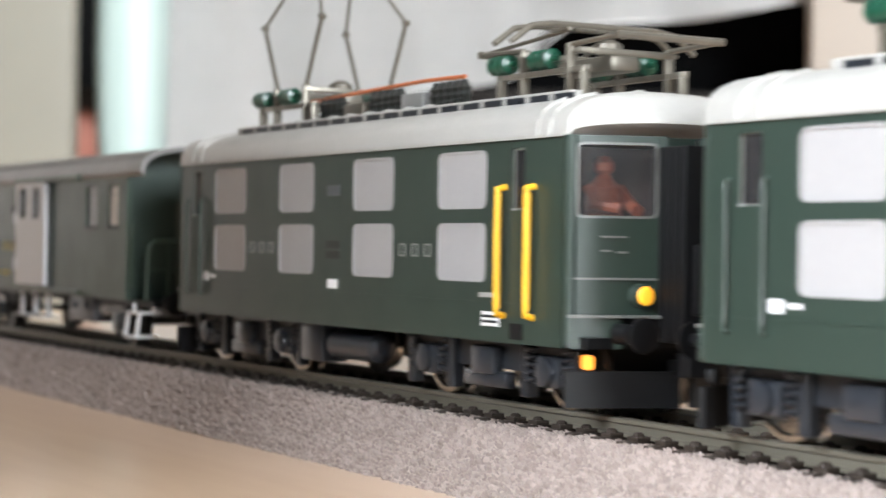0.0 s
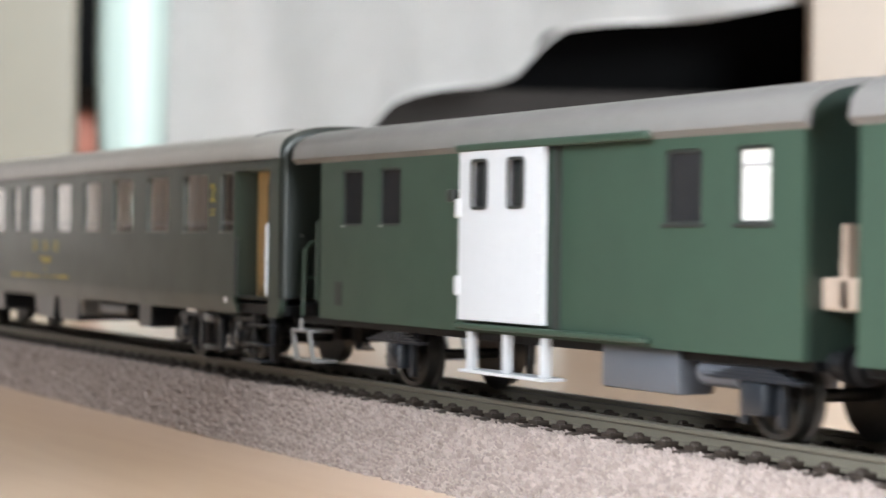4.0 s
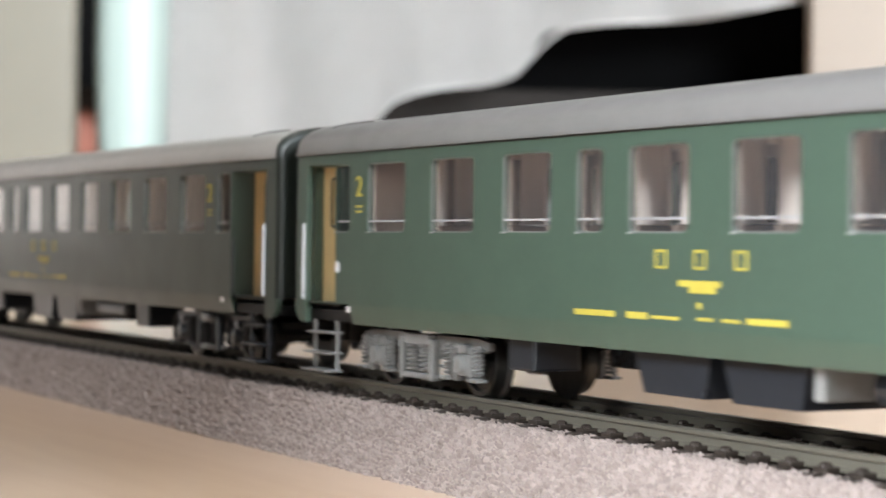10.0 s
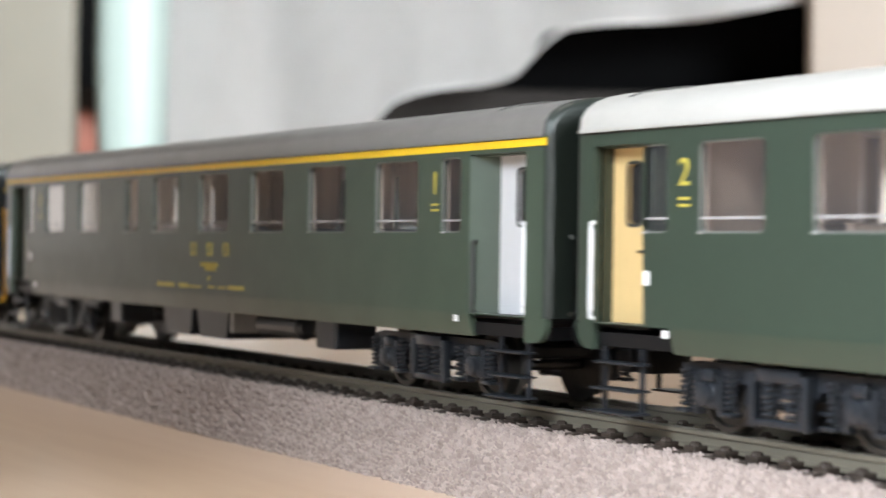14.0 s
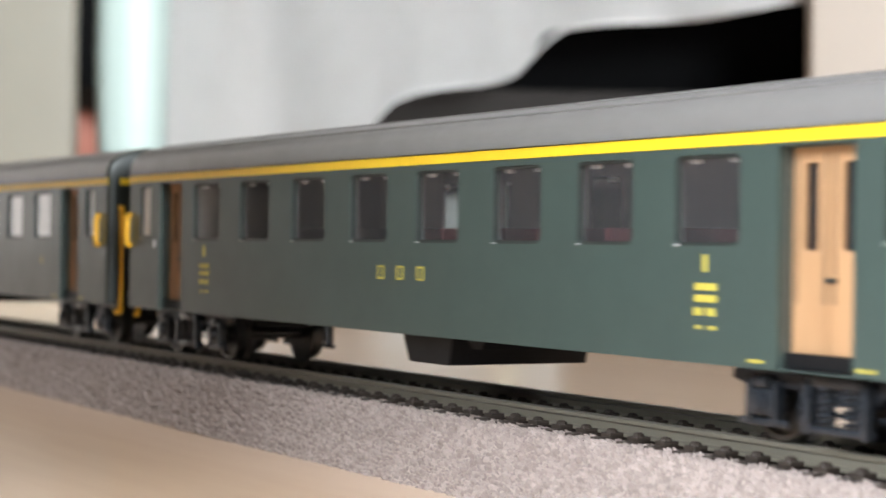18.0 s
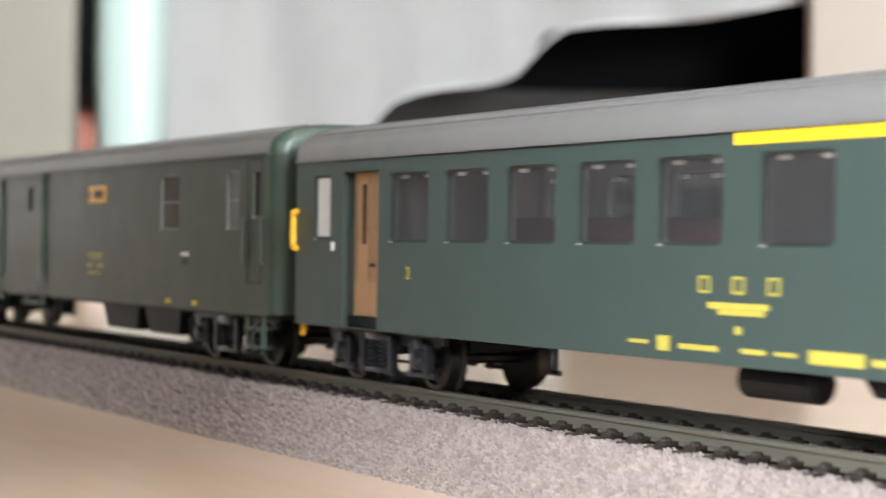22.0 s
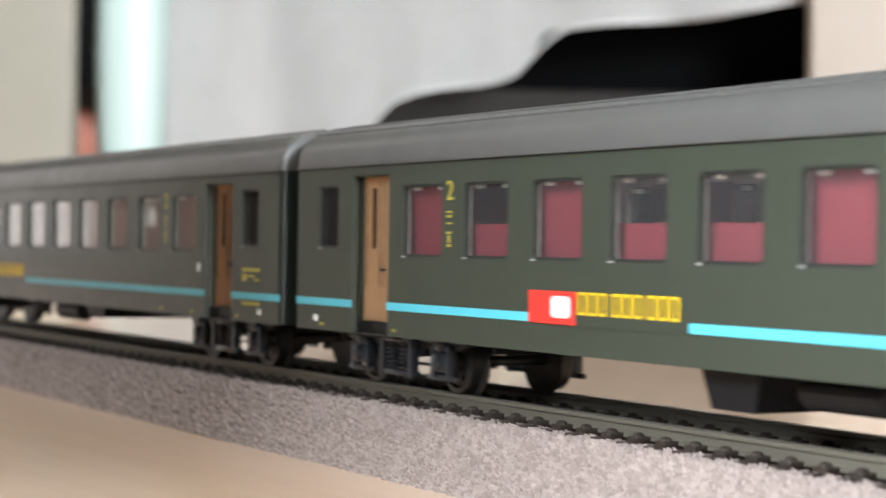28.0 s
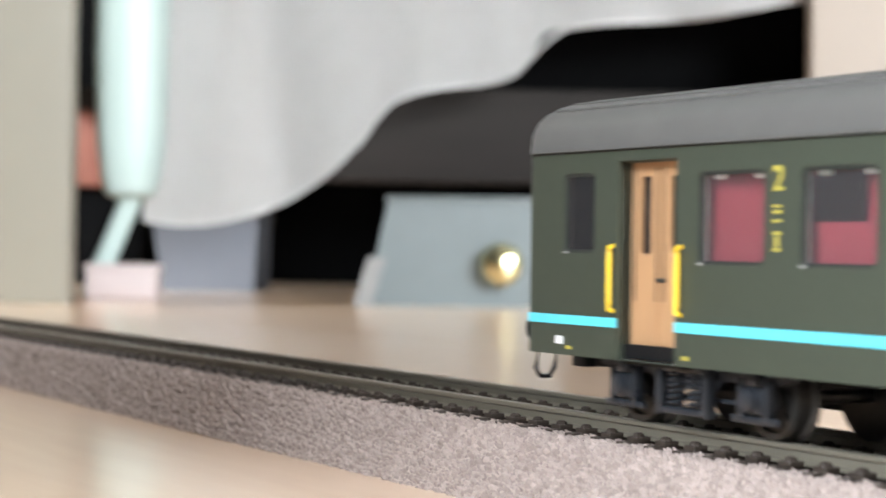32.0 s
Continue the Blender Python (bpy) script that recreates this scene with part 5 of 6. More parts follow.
def pantograph(par, x, raised):
    """A diamond pantograph on a frame with green insulators."""
    base = B()
    for y in (-9.0, 9.0):
        box(base, x - 14.0, x + 11.0, y - 0.5, y + 0.5, 50.2, 51.1, 0.15)
    for dx in (-6.5, 6.5):
        box(base, x + dx - 0.6, x + dx + 0.6, -9.4, 9.4, 53.2, 54.2, 0.15)
    lathe(base, (x + 3.0, 0, 51.0), "z", [(0, 1.6), (3.2, 1.6), (3.4, 2.4), (4.2, 2.2), (5.0, 0.8)], 14)
    box(base, x - 7, x + 8, -2.6, 2.6, 50.8, 53.2, 0.5)
    p = part("pantograph", base, "bronze", par, "bronze pantograph, " + ("raised" if raised else "folded down"))
    for y in (-9.0, 9.0):
        for dx in (-13.0, -6.5, 6.5, 10.0):
            leg = B()
            box(leg, x + dx - 0.5, x + dx + 0.5, y - 0.7, y + 0.7, 46.2, 54.6 if abs(dx) == 6.5 else 51.0, 0.1)
            part("pantograph_leg", leg, "bronze", p)
        for dx in (-12.6, -0.8):
            ins = lathe(B(), (x + dx, y, 52.7), "x", [(-2.9, 0.5), (-2.7, 1.55), (-1.7, 1.55), (-1.5, 1.25), (-1.1, 1.25), (-0.9, 1.55), (0.3, 1.55), (0.5, 1.25), (0.9, 1.25), (1.1, 1.55), (2.2, 1.55), (2.5, 0.6), (3.4, 0.4)], 16)
            part("insulator", ins, "insulator", p, "ribbed green insulator")
    rise = 12.6 if raised else 0.4
    wide = 12.8 if raised else 19.0
    z0 = 54.4
    zt = z0 + (rise * 2 if raised else 3.0) + 0.5
    for s in (-1, 1):
        for y in (-9.0, 9.0):
            part("lower_arm", tube(B(), [(x + s * 6.4, y, z0), (x + s * wide, y, z0 + rise)], 0.45, 7), "bronze", p)
            part("upper_arm", tube(B(), [(x + s * wide, y, z0 + rise), (x + s * 1.6, y * 0.55, zt - 0.5)], 0.34, 7), "bronze", p)
            part("knuckle", lathe(B(), (x + s * wide, y, z0 + rise), "y", [(-0.6, 0.6), (0.6, 0.6)], 10), "bronze", p)
        if not raised:
            part("knuckle_bar", tube(B(), [(x + s * wide, -9.0, z0 + rise), (x + s * wide, 9.0, z0 + rise)], 0.6, 8), "bronze", p)
    for dx in (-2.4, 2.4):
        part("collector_bow", tube(B(), [(x + dx, -17.0, zt - 3.2), (x + dx, -13.5, zt - 0.6), (x + dx, -9.5, zt), (x + dx, 9.5, zt), (x + dx, 13.5, zt - 0.6), (x + dx, 17.0, zt - 3.2)], 0.5, 8), "bronze", p)
    for y in (-6.5, 6.5):
        part("bow_link", box(B(), x - 2.6, x + 2.6, y - 0.5, y + 0.5, zt - 0.9, zt - 0.2, 0.1), "bronze", p)
    return p


def driver(par, x):
    """A simple moulded figure, all one piece."""
    bm = B()
    lathe(bm, (x, -7.0, 26.0), "z", [(0, 2.4), (4.0, 2.9), (7.0, 2.7), (8.2, 1.3), (8.8, 1.0)], 14)
    lathe(bm, (x, -7.0, 34.6), "z", [(0, 0.6), (0.9, 1.45), (2.0, 1.5), (3.0, 0.7)], 14)
    tube(bm, [(x, -9.6, 33.0), (x + 1.8, -9.8, 30.4), (x + 4.4, -7.0, 29.8)], 0.95, 8)
    tube(bm, [(x, -4.4, 33.0), (x + 1.8, -3.4, 30.4), (x + 4.4, -4.0, 29.6)], 0.95, 8)
    part("cab_figurine", bm, "figure", par, "plain orange-brown moulded figurine in the cab")


def loco(front, rear_up):
    half, zb, zg, zc, L = 16.6, 9.8, 40.2, 47.0, 143.6
    v = vehicle("electric_locomotive", front, "dark green model electric locomotive with silver roof" + (" and raised pantograph" if rear_up else ""), "locomotive", "locomotives")
    grilles = [(21.2, 35.9), (50.9, 65.4), (81.0, 95.5), (110.9, 126.0)]
    for s in (-1, 1):
        holes = [rounded(-b, -a, lo, hi, 1.3) for a, b in grilles for lo, hi in ((18.7, 27.7), (29.9, 38.8))]
        holes += [rounded(-13.8, -10.4, 29.6, 38.8, 0.5), rounded(-137.4, -133.0, 29.6, 38.6, 0.5)]
        part("body_side", pierced(B(), [(-L, zb), (0, zb), (0, zg), (-L, zg)], holes, s * half, s * (half - 1.2)), "loco_green", v, smooth=False)
        for a, b in grilles:
            for lo, hi in ((18.7, 27.7), (29.9, 38.8)):
                p = part("side_panel", plate(B(), -b + 0.1, -a - 0.1, lo + 0.1, hi - 0.1, s * (half - 0.5), s * (half - 0.15), 1.2), "panel_grey", v, "light grey window blind", smooth=False)
                part("panel_lip", ring(B(), -b, -a, lo, hi, 1.3, 0.35, s * (half - 0.1), s * (half + 0.1)), "panel_grey", p, smooth=False)
        for a, b in ((10.4, 13.8), (133.0, 137.4)):
            window(v, -b, -a, 29.6, 38.7, s, half, None, 0.5, "trim", "dim_glass", False)
        for a in (7.7, 15.8, L - 4.4, L - 11.6):
            handrail(v, -a, s, half, 13.8, 33.0, "amber" if a < 50 else "loco_green", 0.55 if a < 50 else 0.3, 1.3 if a < 50 else 0.7)
        part("door_seam", box(B(), -14.6, -14.4, *sorted((s * half, s * (half + 0.06))), zb + 2, 39.6), "dark_trim", v, smooth=False)
        part("belt_line", box(B(), -L, 0, *sorted((s * half, s * (half + 0.1))), 15.6, 15.8), "loco_green", v, smooth=False)
        marks(v, -19.5, 13.2, s, half, [(0, 0, 5.0, 2.2)], "white", "label_plate")
        marks(v, -19.5, 13.2, s, half + 0.12, [(0, 0.4, 4.2, 0.4), (0, -0.4, 4.2, 0.4)], "grime", "plate_print")
        marks(v, -19.8, 16.8, s, half, [(0, 0, 6.0, 0.7)], "panel_grey")
        marks(v, -73.0, 17.2, s, half, [(0, 0, 3.6, 1.6)], "white", "label_plate")
        marks(v, -73.0, 23.2, s, half, [(0, 0.9, 5.4, 1.3), (0, -0.9, 5.4, 1.3)], "dark_trim", "builder_plate")
        marks(v, -73.0, 33.6, s, half, [(0, 0, 5.0, 1.9)], "gear_grey", "builder_plate")
        marks(v, -128.8, 17.4, s, half, [(-1.2, 0, 2.6, 1.7), (2.2, 0.1, 2.4, 0.6)], "white", "label_plate")
        marks(v, -103.2, 23.4, s, half, letters(3, 4.2, 2.2, 2.1, 0, 0.24), "bogie_grey", "operator_letters")
        marks(v, -43.4, 23.4, s, half, letters(3, 4.2, 2.2, 2.1, 0, 0.24), "bogie_grey", "operator_letters")
        part("step_hole", box(B(), -14.0, -10.4, *sorted((s * (half + 0.02), s * (half + 0.1))), zb + 0.6, zb + 3.0), "black", v, smooth=False)
    sec = section(half + 0.2, zb, zg, zc)
    roof = part("roof", loft(B(), [[(x, y, z) for y, z in sec] for x in (-L, 0.0)]), "silver", v)
    for s in (-1, 1):
        part("gutter", box(B(), -L, 0, *sorted((s * (half + 0.1), s * (half + 0.5))), zg - 0.2, zg + 0.25), "silver", roof, smooth=False)
        lv = B()
        box(lv, -L + 17, -6, *sorted((s * 9.4, s * 11.6)), 45.4, 47.3, 0.2)
        part("louvre_box", lv, "silver", roof, smooth=False)
        for k in range(18):
            xx = -L + 19.4 + k * 6.7
            part("louvre", box(B(), xx, xx + 5.2, *sorted((s * 11.5, s * 11.75)), 45.7, 46.9), "grime", roof, smooth=False)
        for q in (3.5, 7.0, L - 6.0, L - 10.5):
            rb = B()
            pts = [(-q, y, z) for y, z in sec if s * y > 6]
            tube(rb, pts, 0.45, 6)
            part("roof_rib", rb, "silver", roof)
    part("roof_walk", box(B(), -L + 14, -10, -8.8, 8.8, 46.0, 47.0, 0.3), "silver", roof, smooth=False)
    # cab fronts: two windowed panels that meet in a blunt bow, with a gangway door between
    for sgn, x0 in ((1, 0.0), (-1, -L)):
        nose = 6.0
        for s in (-1, 1):
            # place (t along the panel from the body's corner to the gangway, outwards by k)
            ca, cb = Vector((0.8, s * (half - 0.3))), Vector((nose, s * 3.6))
            run = cb - ca
            out = Vector((run.y * -s * -1, run.x * s * -1)).normalized()
            out = out if out.x > 0 else -out

            def at(t, z, k):
                p = ca + run * t + out * k
                return (x0 + sgn * p.x, p.y, z)

            def slab_on(bm, t0, t1, z0, z1, k0, k1, r=0.0):
                ln = run.length
                o = [(u / ln, w) for u, w in (rounded(t0 * ln, t1 * ln, z0, z1, r) if r else [(t0 * ln, z0), (t1 * ln, z0), (t1 * ln, z1), (t0 * ln, z1)])]
                return loft(bm, [[at(t, z, k) for t, z in o] for k in (k0, k1)])

            ln = run.length
            for nm, t0, t1, lo, hi in (("front_panel", 0, 1, zb + 4.6, 28.6), ("window_header", 0, 1, 39.0, zg), ("window_post", 0, 0.09, 28.6, 39.0), ("window_post", 0.93, 1, 28.6, 39.0)):
                part(nm, slab_on(B(), t0, t1, lo, hi, -0.9, 0.0), "loco_green", v, smooth=False)
            pane = part("cab_window", slab_on(B(), 0.09, 0.93, 28.6, 39.0, -0.7, -0.5, 0.9), "glass", v, smooth=False)
            pane.visible_shadow = False
            fr = ring(B(), 0.075 * ln, 0.945 * ln, 28.4, 39.2, 1.0, 0.35, 0.0, 0.15)
            for w in fr.verts:
                w.co = at(w.co.x / ln, w.co.z, w.co.y)
            part("window_frame", fr, "trim", pane, smooth=False)
            part("corner_post", tube(B(), [(x0 + sgn * 0.5, s * (half - 0.9), zb + 0.5), (x0 + sgn * 0.5, s * (half - 0.9), zg)], 0.95, 14), "loco_green", v)
            part("gangway_post", slab_on(B(), 0.97, 1.03, zb + 5, zg, -0.4, 0.5), "loco_green", v, smooth=False)
            lx, ly, _ = at(0.78, 0, 0.0)
            lp = part("headlamp", lathe(B(), (lx, ly, 17.4), "x", [(-sgn * 0.6, 1.75), (sgn * 0.9, 1.75), (sgn * 1.2, 1.45)], 18), "loco_green", v)
            part("lamp_lens", lathe(B(), (lx + sgn * 1.2, ly, 17.4), "x", [(0, 1.4), (sgn * 0.4, 1.1), (sgn * 0.5, 0.4)], 16), "lamp" if sgn > 0 else "trim", lp, "glowing amber lens" if sgn > 0 else "")
            part("belt_moulding", slab_on(B(), 0.0, 0.98, 19.6, 19.9, 0.0, 0.35), "trim", v, smooth=False)
            part("front_step", slab_on(B(), 0.0, 0.98, 14.2, 14.6, 0.0, 1.2), "trim", v, smooth=False)
            part("lower_skirt", slab_on(B(), 0.0, 0.58, zb, 14.2, -1.0, 0.7, 0.4), "loco_green", v)
            part("buffer_recess", slab_on(B(), 0.58, 1.0, zb, 14.2, -1.2, -0.4), "black", v, smooth=False)
            part("lower_lamp", slab_on(B(), 0.16, 0.28, 6.8, 8.9, -0.4, 0.8, 0.5), "lamp_low" if sgn > 0 else "black", v)
            part("grab_iron", slab_on(B(), 0.35, 0.62, 25.6, 25.9, 0.0, 0.4), "trim", v, smooth=False)
            part("grab_iron", slab_on(B(), 0.35, 0.46, 23.6, 23.9, 0.0, 0.4), "trim", v, smooth=False)
            part("grab_iron", slab_on(B(), 0.52, 0.63, 23.4, 23.7, 0.0, 0.4), "trim", v, smooth=False)
            part("rail_guard", slab_on(B(), -0.02, 1.2, 1.4, 6.6, -0.4, 0.6), "black", v, smooth=False)
        part("gangway_door", box(B(), *sorted((x0 + sgn * (nose - 2.4), x0 + sgn * (nose - 1.8))), -3.8, 3.8, zb + 1, zg, 0.1), "loco_green", v, smooth=False)
        rr = []
        for k in range(7):
            a = radians(90 * k / 6)
            cx = math.sin(a)
            inset = 0.72 * (1 - math.cos(a))
            rr.append([(x0 + sgn * (0.9 + (nose - 0.2) * cx * min(1.0, max(0.0, (half + 0.2 - abs(y)) / (half - 3.6))) ** 0.9), y * (1 - 0.035 * (1 - math.cos(a))), zg + (z - zg) * (1 - inset)) for y, z in sec])
        rr.insert(0, [(x0, y, z) for y, z in sec])
        part("cab_roof", loft(B(), rr), "silver", v)
        buffers(v, x0 + sgn * (nose - 1.0), sgn, 12.0)
        # black folds and core added to stand for the shade between vehicles
        for k in range(5):
            bl = box(B(), *sorted((x0 + sgn * (nose - 1.8 + k * 1.7), x0 + sgn * (nose - 0.4 + k * 1.7))), -4.4, 4.4, zb + 1, zg - 1.5, 0.3)
            part("bellows_fold", bl, "black", v)
        bl = box(B(), *sorted((x0 + sgn * (nose - 1.8), x0 + sgn * (nose + 6.2))), -3.9, 3.9, zb + 1.4, zg - 2)
        part("gangway_bellows", bl, "black", v, "black pleated block put in for shade at the gangway")
        part("gangway_plate", box(B(), *sorted((x0 + sgn * (nose + 6.8), x0 + sgn * (nose + 8.0))), -3.4, 3.4, zb + 5, zb + 15, 0.3), "pink_beige" if sgn < 0 else "black", v, "pale folded gangway plate" if sgn < 0 else "")
    part("floor_pan", box(B(), -L - 4, 4, -15.0, 15.0, zb, zb + 1.6), "black", v, smooth=False)
    part("inner_block", box(B(), -L + 20, -20, -13.5, 13.5, zb + 1.6, zg - 0.5), "shade_black", v, smooth=False)
    part("cab_back_wall", box(B(), -19.0, -18.0, -15.0, 15.0, zb + 1.6, zg - 0.4), "cab", v, smooth=False)
    part("control_desk", box(B(), -3.0, 1.0, -12.5, 12.5, zb + 1.6, 28.0, 0.6), "cab", v)
    driver(v, -4.0)
    # roof gear
    pantograph(v, -107.0, rear_up)
    pantograph(v, -16.5, False)
    for a, b, n in ((-99.6, -90.0, 4), (-79.5, -67.0, 5), (-56.8, -45.0, 5)):
        for k in range(n):
            ins = lathe(B(), (a + (b - a) * (k + 0.5) / n, -6.0, 47.6), "z", [(0, 0.9), (0.6, 1.25), (1.2, 0.9), (1.8, 1.25), (2.4, 0.9), (3.0, 1.25), (3.6, 0.8), (4.3, 0.5)], 12)
            part("roof_insulator", ins, "dark_trim", roof, "black ribbed insulator")
        part("insulator_foot", box(B(), a, b, -7.2, -4.8, 46.6, 48.0, 0.2), "black", roof, smooth=False)
    part("roof_conductor", tube(B(), [(-108, -6.0, 51.4), (-92, -6.0, 51.9), (-80, -6.0, 52.2), (-60, -6.0, 52.6), (-46, -6.0, 52.4)], 0.38, 7), "copper", roof, "orange conductor bar")
    part("roof_switch", box(B(), -66, -58, -7.4, -3.0, 46.8, 50.6, 0.4), "bogie_grey", roof)
    part("roof_switch", box(B(), -89, -81, -7.0, -3.0, 46.8, 50.2, 0.4), "bronze", roof)
    for q in range(8):
        part("roof_boss", lathe(B(), (-L + 42 + q * 7.2, -9.6, 47.2), "z", [(0, 1.3), (0.4, 1.2), (0.6, 0.5)], 12), "silver", roof)
    part("whistle", lathe(B(), (-1.0, -3.0, 46.2), "z", [(0, 1.5), (0.7, 1.4), (1.1, 0.6)], 12), "silver", roof)
    # running gear
    for x in (-26.0, -L + 26.0):
        for sx in (-1, 1):
            wheelset(v, x + sx * 18.0, 6.2, "bright")
        for s in (-1, 1):
            fr = B()
            extrude(fr, [(x - 25, 9.4), (x - 25, 6.8), (x - 9, 5.4), (x + 9, 5.4), (x + 25, 6.8), (x + 25, 9.4)], "y", s * 11.2, s * 12.4)
            for dx in (-24, -11, 11, 24):
                box(fr, x + dx - 1.0, x + dx + 1.0, *sorted((s * 11.2, s * 13.4)), 1.6, 9.4, 0.25)
            part("bogie_side_frame", fr, "grime", v, smooth=False)
            for sx in (-1, 1):
                cx = x + sx * 18.0
                ab = B()
                box(ab, cx - 3.2, cx + 3.2, *sorted((s * 11.8, s * 13.8)), 3.4, 8.2, 0.7)
                lathe(ab, (cx, 0, 5.8), "y", [(s * 13.6, 2.2), (s * 14.6, 2.0), (s * 14.8, 0.8)], 16)
                part("axle_box", ab, "loco_gear", v)
                for off in (-5.0, 5.0):
                    part("coil_spring", coil(B(), cx + off, s * 13.0, 3.6, 9.2, 1.0, 5), "loco_gear", v)
            sb = B()
            box(sb, x - 6.5, x + 6.5, *sorted((s * 11.6, s * 13.6)), 2.4, 5.0, 0.5)
            box(sb, x - 3.4, x + 3.4, *sorted((s * 12.0, s * 14.2)), 4.4, 8.8, 0.5)
            part("sand_box", sb, "loco_gear", v)
        part("bogie_bolster", box(B(), x - 22, x + 22, -10, 10, 5.0, 9.6, 0.4), "black", v, smooth=False)
    for s in (-1, 1):
        part("air_tank", lathe(B(), (0, s * 11.5, 6.2), "x", [(-81, 1.2), (-80, 2.6), (-64, 2.6), (-63, 1.2)], 16), "loco_gear", v)
        part("equipment_box", box(B(), -92, -83, *sorted((s * 8, s * 13.6)), 2.8, 9.6, 0.5), "loco_gear", v)
    return v


M["lining"] = material("pale_brown_lining", (0.62, 0.53, 0.46), 0.4, scale=300, amount=0.15)
M["dark_lining"] = material("dim_grey_lining", (0.20, 0.19, 0.19), 0.4, scale=300, amount=0.2)
M["pale_lining"] = material("pale_grey_lining", (0.50, 0.48, 0.46), 0.4, scale=300, amount=0.2)
M["pale_green"] = material("pale_green_paint", (0.051, 0.082, 0.060), 0.42, scale=900, amount=0.12, coat=0.15, bump=0.02)
M["first_green"] = material("soft_green_paint", (0.043, 0.063, 0.045), 0.42, scale=900, amount=0.12, coat=0.15, bump=0.02)
# upright bands put the light streaks behind the windows into the partition's colour
M["beige_wall"] = material("streaked_beige_partition", (0.80, 0.69, 0.62), 0.45, scale=160, amount=0.55, stretch=(1, 1, 0.1))
M["grey_wall"] = material("dim_brown_grey_partition", (0.27, 0.25, 0.24), 0.4, scale=120, amount=0.4, stretch=(1, 1, 0.1))
M["figure"] = material("orange_brown_moulding", (0.36, 0.09, 0.045), 0.5, scale=500, amount=0.15)
M["cab"] = material("cab_interior_brown", (0.06, 0.035, 0.03), 0.6, scale=300, amount=0.2)
M["loco_gear"] = material("blue_grey_plastic", (0.024, 0.027, 0.034), 0.30, scale=700, amount=0.25, bump=0.08)


# ---- background furniture, beyond the track ----
AXIS = Matrix.Translation((0, -0.16426, 0)) @ Matrix.Rotation(radians(60.075), 4, "Z")


def backdrop_pose(side, depth, turn=0.0):
    """A pose on the floor, depth metres ahead along the line of sight and so far to its right."""
    return AXIS @ pose(side, depth, 0, 0, 0, turn)


def rpart(name, bm, mat, parent, label="", smooth=True):
    return link(name, bm, mat, parent, label, 1, smooth)


def build_furniture():
    cab = thing("cupboard", backdrop_pose(-0.2325, 1.10), "tall beige lacquered cupboard side standing on the floor", "cupboard")
    rpart("side_panel", box(B(), -0.10, 0.013, 0.0, 0.02, 0.0, 1.9, 0.002), "beige", cab)
    rpart("carcass", box(B(), -0.098, -0.014, 0.021, 0.16, 0.0, 1.9, 0.002), "beige", cab)
    shelf = thing("bookcase", backdrop_pose(-0.312, 1.62), "reddish brown wooden bookcase in the shade", "bookcase")
    rpart("upright", box(B(), -0.05, 0.05, 0.0, 0.2, 0.085, 0.28, 0.003), "red_wood", shelf)
    # black blocks above and below the board carry the shade in their colour
    rpart("upper_shade_block", box(B(), -0.05, 0.05, 0.0, 0.2, 0.28, 1.2, 0.003), "shade_black", shelf)
    rpart("lower_shade_block", box(B(), -0.05, 0.05, 0.01, 0.2, 0.0, 0.085, 0.003), "shade_black", shelf)
    door = thing("wardrobe", backdrop_pose(0.292, 1.25), "pale beige lacquered wardrobe door beside the bed", "wardrobe")
    rpart("door_panel", box(B(), -0.048, 0.30, 0.0, 0.022, 0.004, 2.0, 0.003), "pink_beige", door)
    rpart("carcass", box(B(), 0.03, 0.30, 0.024, 0.4, 0.0, 2.0, 0.003), "pink_beige", door)
    # the bed: dark rail, shade beneath painted as near-black panels, legs out of view
    bed = thing("bed", backdrop_pose(0.02, 1.36), "low bed with a dark brown frame, dark beneath", "bed")
    rpart("side_rail", box(B(), -0.11, 0.30, 0.0, 0.03, 0.083, 0.152, 0.004), "bed_brown", bed)
    rpart("slat_base", box(B(), -0.35, 0.30, 0.03, 0.9, 0.15, 0.36, 0.004), "shade_black", bed)
    rpart("shade_panel", box(B(), -0.40, 0.30, 0.42, 0.44, 0.0, 0.15, 0.003), "shade_black", bed)
    rpart("mattress", box(B(), -0.35, 0.30, 0.02, 0.9, 0.36, 0.5, 0.03), "cloth", bed)
    # the white cover that hangs over the bed's side, its hem rising to the right
    hem = [(-0.205, 0.053), (-0.19, 0.049), (-0.155, 0.050), (-0.115, 0.062), (-0.075, 0.088), (-0.0525, 0.1125), (-0.047, 0.128), (-0.030, 0.139), (0.0, 0.1465), (0.03, 0.149), (0.052, 0.157), (0.062, 0.164), (0.066, 0.181), (0.072, 0.186), (0.10, 0.190), (0.18, 0.197), (0.26, 0.212)]
    bm = B()
    nx, nz = 110, 40
    us = [hem[0][0] + (hem[-1][0] - hem[0][0]) * i / nx for i in range(nx + 1)]
    hx, hz = np.array([h[0] for h in hem]), np.array([h[1] for h in hem])
    grid = []
    for u in us:
        z0 = float(np.mean([np.interp(u + d, hx, hz) for d in (-0.004, -0.002, 0, 0.002, 0.004)]))
        col = []
        for j in range(nz + 1):
            q = j / nz
            z = z0 + (0.52 - z0) * q
            fold = 0.0035 * math.sin(u * 46 + 1.5 * q + 2.5 * noise.noise(Vector((u * 6, q, 4)))) + 0.002 * math.sin(u * 95 + 3 * q) + 0.012 * noise.noise(Vector((u * 14, q * 3, 2)))
            col.append(bm.verts.new((u + 0.010 * noise.noise(Vector((u * 9, q * 4, 7))), -0.055 - 0.022 * (1 - q) + fold * (1.15 - q), z)))
        grid.append(col)
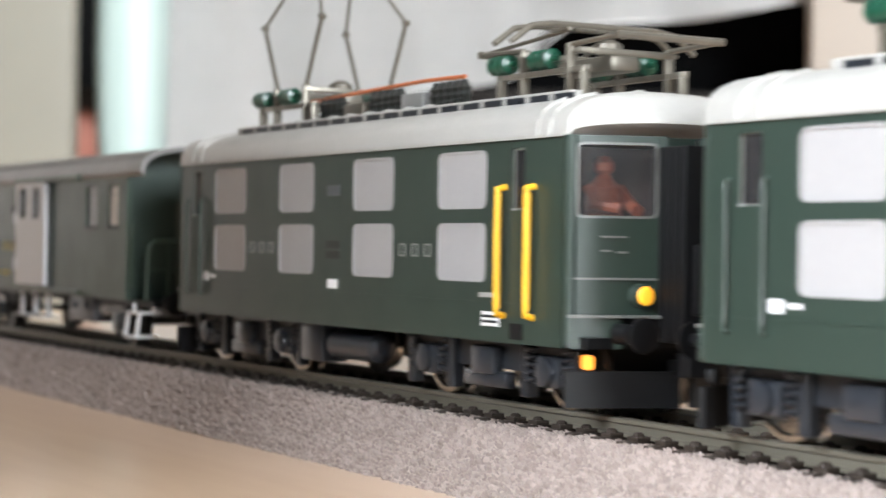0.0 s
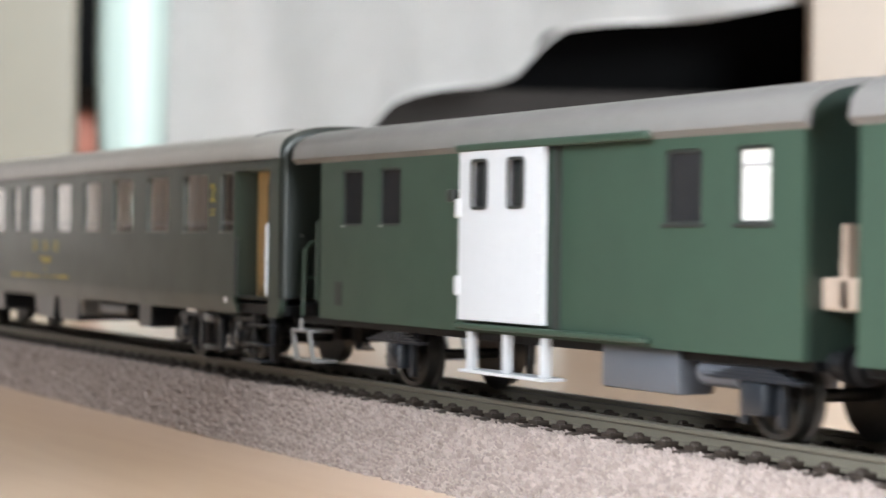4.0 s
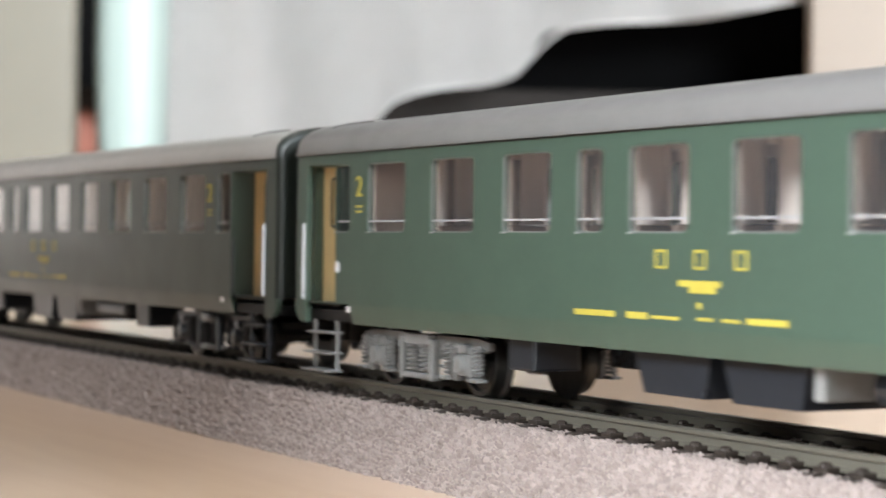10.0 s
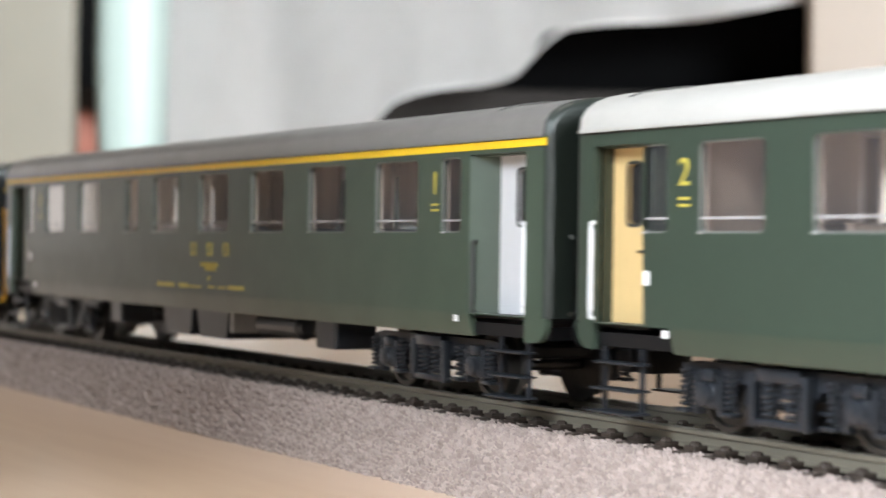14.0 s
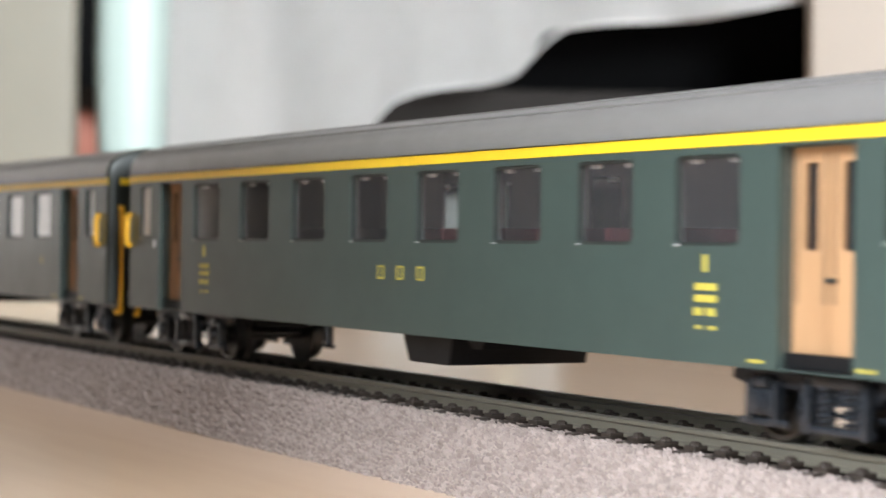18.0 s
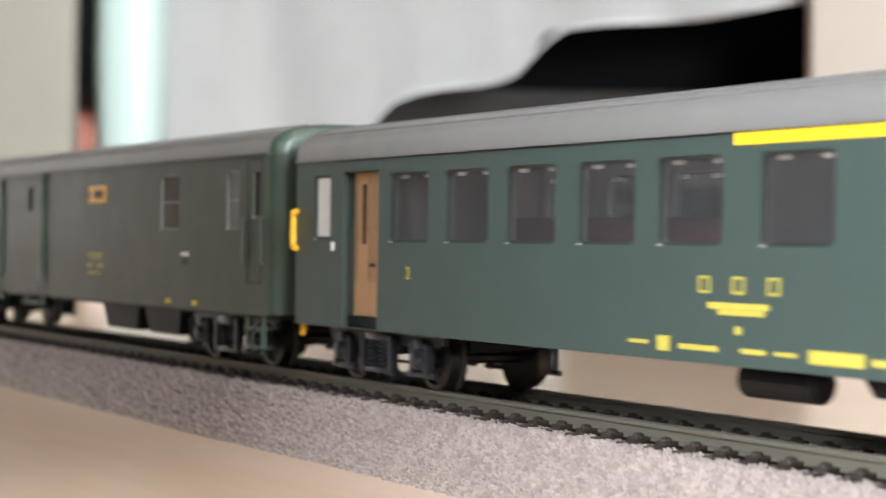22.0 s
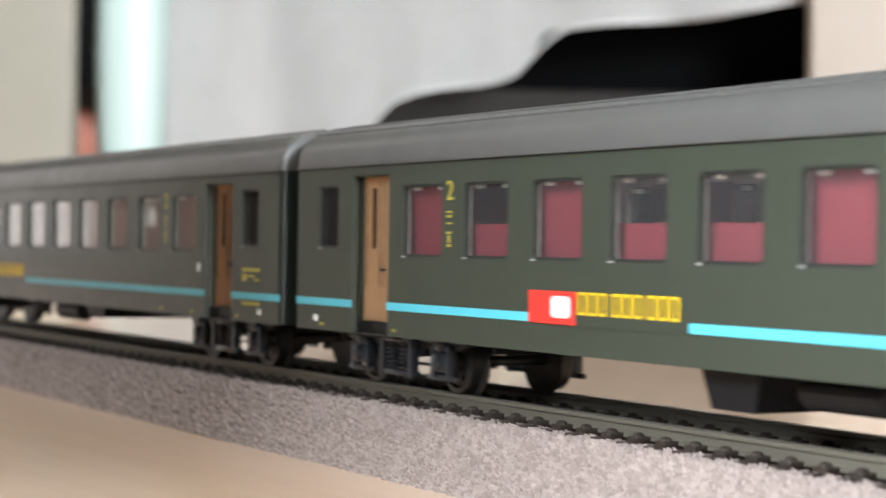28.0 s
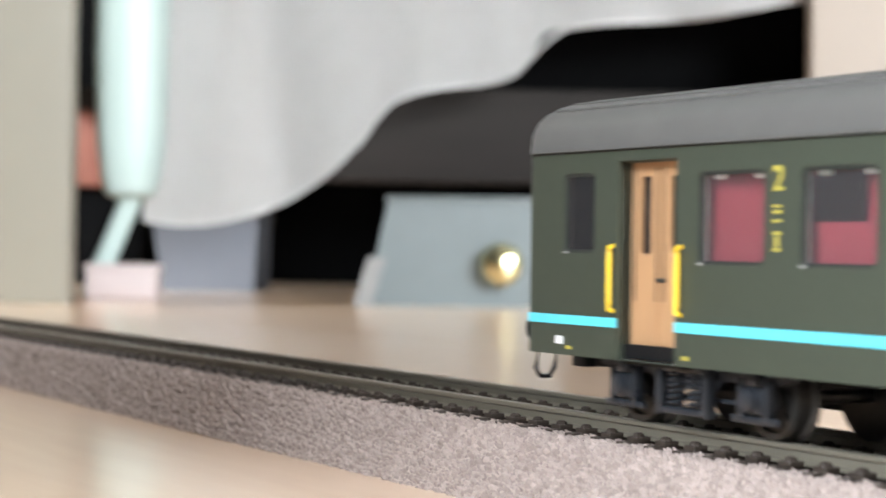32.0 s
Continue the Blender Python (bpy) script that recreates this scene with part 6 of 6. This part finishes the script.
    for i in range(nx):
        for j in range(nz):
            bm.faces.new((grid[i][j], grid[i + 1][j], grid[i + 1][j + 1], grid[i][j + 1]))
    bmesh.ops.solidify(bm, geom=bm.faces[:], thickness=0.002)
    cover = rpart("bed_cover", bm, "cloth", None, "")
    cover.matrix_world = backdrop_pose(0.0, 1.36)
    edge = [(u, -0.078 + 0.007 * math.sin(u * 46), float(np.mean([np.interp(u + d, hx, hz) for d in (-0.01, 0, 0.01)]))) for u in us[::2]]
    rpart("hem", tube(B(), edge, 0.0012, 6), "cloth", cover)
    tagged(cover, "white cotton bed cover hanging down in soft folds", "bed cover")
    # white padded seat with a slanting leg
    stool = thing("armchair", backdrop_pose(-0.213, 1.25), "white upholstered armchair with a slanting white leg", "armchair")
    rings = []
    for z, w, d in ((0.066, 0.010, 0.012), (0.069, 0.016, 0.02), (0.080, 0.0195, 0.025), (0.105, 0.0225, 0.028), (0.16, 0.0240, 0.03), (0.24, 0.0240, 0.03), (0.40, 0.0240, 0.03)):
        rings.append([(w * math.copysign(abs(math.cos(a)) ** 0.6, math.cos(a)) + 0.004, d * math.sin(a), z) for a in (math.tau * k / 24 for k in range(24))])
    rpart("padded_side", loft(B(), rings), "pale_seat", stool)
    rpart("leg", tube(B(), [(0.008, 0.0, 0.075), (-0.023, 0.004, 0.0)], 0.0072, 14), "pale_seat", stool)
    low = thing("cardboard_box", backdrop_pose(-0.202, 1.22), "low pinkish white box on the floor", "box")
    rpart("body", box(B(), -0.031, 0.0155, 0.0, 0.025, 0.0, 0.021, 0.002), "blush", low)
    rpart("lid", box(B(), -0.032, 0.0165, -0.001, 0.026, 0.017, 0.0226, 0.002), "blush", low)
    grey = thing("storage_box", backdrop_pose(-0.166, 1.43), "slate grey storage box under the bed", "box")
    ob = B()
    loft(ob, [[(x0, 0.0, z), (x1, 0.0, z), (x1, 0.12, z), (x0, 0.12, z)] for x0, x1, z in ((-0.048, 0.022, 0.0), (-0.056, 0.024, 0.056))])
    rpart("body", ob, "box_grey", grey, smooth=False)
    rpart("lid", box(B(), -0.058, 0.026, -0.003, 0.123, 0.056, 0.062, 0.002), "box_grey", grey)
    clear = thing("drawer_box", backdrop_pose(0.0, 1.16), "cloudy grey plastic drawer with a round brass knob", "drawer")
    loft_b = B()
    loft(loft_b, [[(x0, 0.0, z), (0.075, 0.0, z), (0.075, 0.16, z), (x0, 0.16, z)] for x0, z in ((-0.048, 0.0), (-0.034, 0.066))])
    rpart("body", loft_b, "clear_grey", clear, smooth=False)
    rpart("rim", box(B(), -0.036, 0.078, -0.003, 0.163, 0.0655, 0.068, 0.001), "clear_grey", clear)
    edge = loft(B(), [[(x, -0.006, z), (x + 0.011, -0.006, z), (x + 0.011, 0.0, z), (x, 0.0, z)] for x, z in ((-0.055, 0.0), (-0.046, 0.03))])
    rpart("corner_strip", edge, "bogie_grey", clear)
    rpart("knob", lathe(B(), (0.036, -0.004, 0.0265), "y", [(0.006, 0.004), (0.0, 0.005), (-0.004, 0.011), (-0.011, 0.0135), (-0.018, 0.011), (-0.021, 0.004)], 20), "brass", clear, "shiny brass knob")


M["blush"] = material("pinkish_white_card", (0.50, 0.42, 0.41), 0.6, scale=60, amount=0.06)


# ---- build ----
LOCO_FRONT = -217.5
build_furniture()
loco(LOCO_FRONT, True)
loco(LOCO_FRONT + 176.6, False)
build_vans()
build_light_coaches()
build_unit_coaches()
build_long_van()
build_track()
build_ballast()
planks()


def travel_at(t):
    return float(np.interp(t, [r[0] for r in TRAVEL], [r[1] for r in TRAVEL]))


def motions():
    for ob, front in TRAIN:
        walk(ob, [(t, Matrix.Translation(((front + d) * MM, 0, RAIL))) for t, d in TRAVEL])
    turns = [k * 2 / FPS for k in range(int(DURATION * FPS / 2) + 1)]
    for ob, x, r in WHEELS:
        walk(ob, [(t, Matrix.Translation((x * MM, 0, r * MM)) @ Matrix.Rotation(travel_at(t) / r, 4, "Y")) for t in turns])


motions()
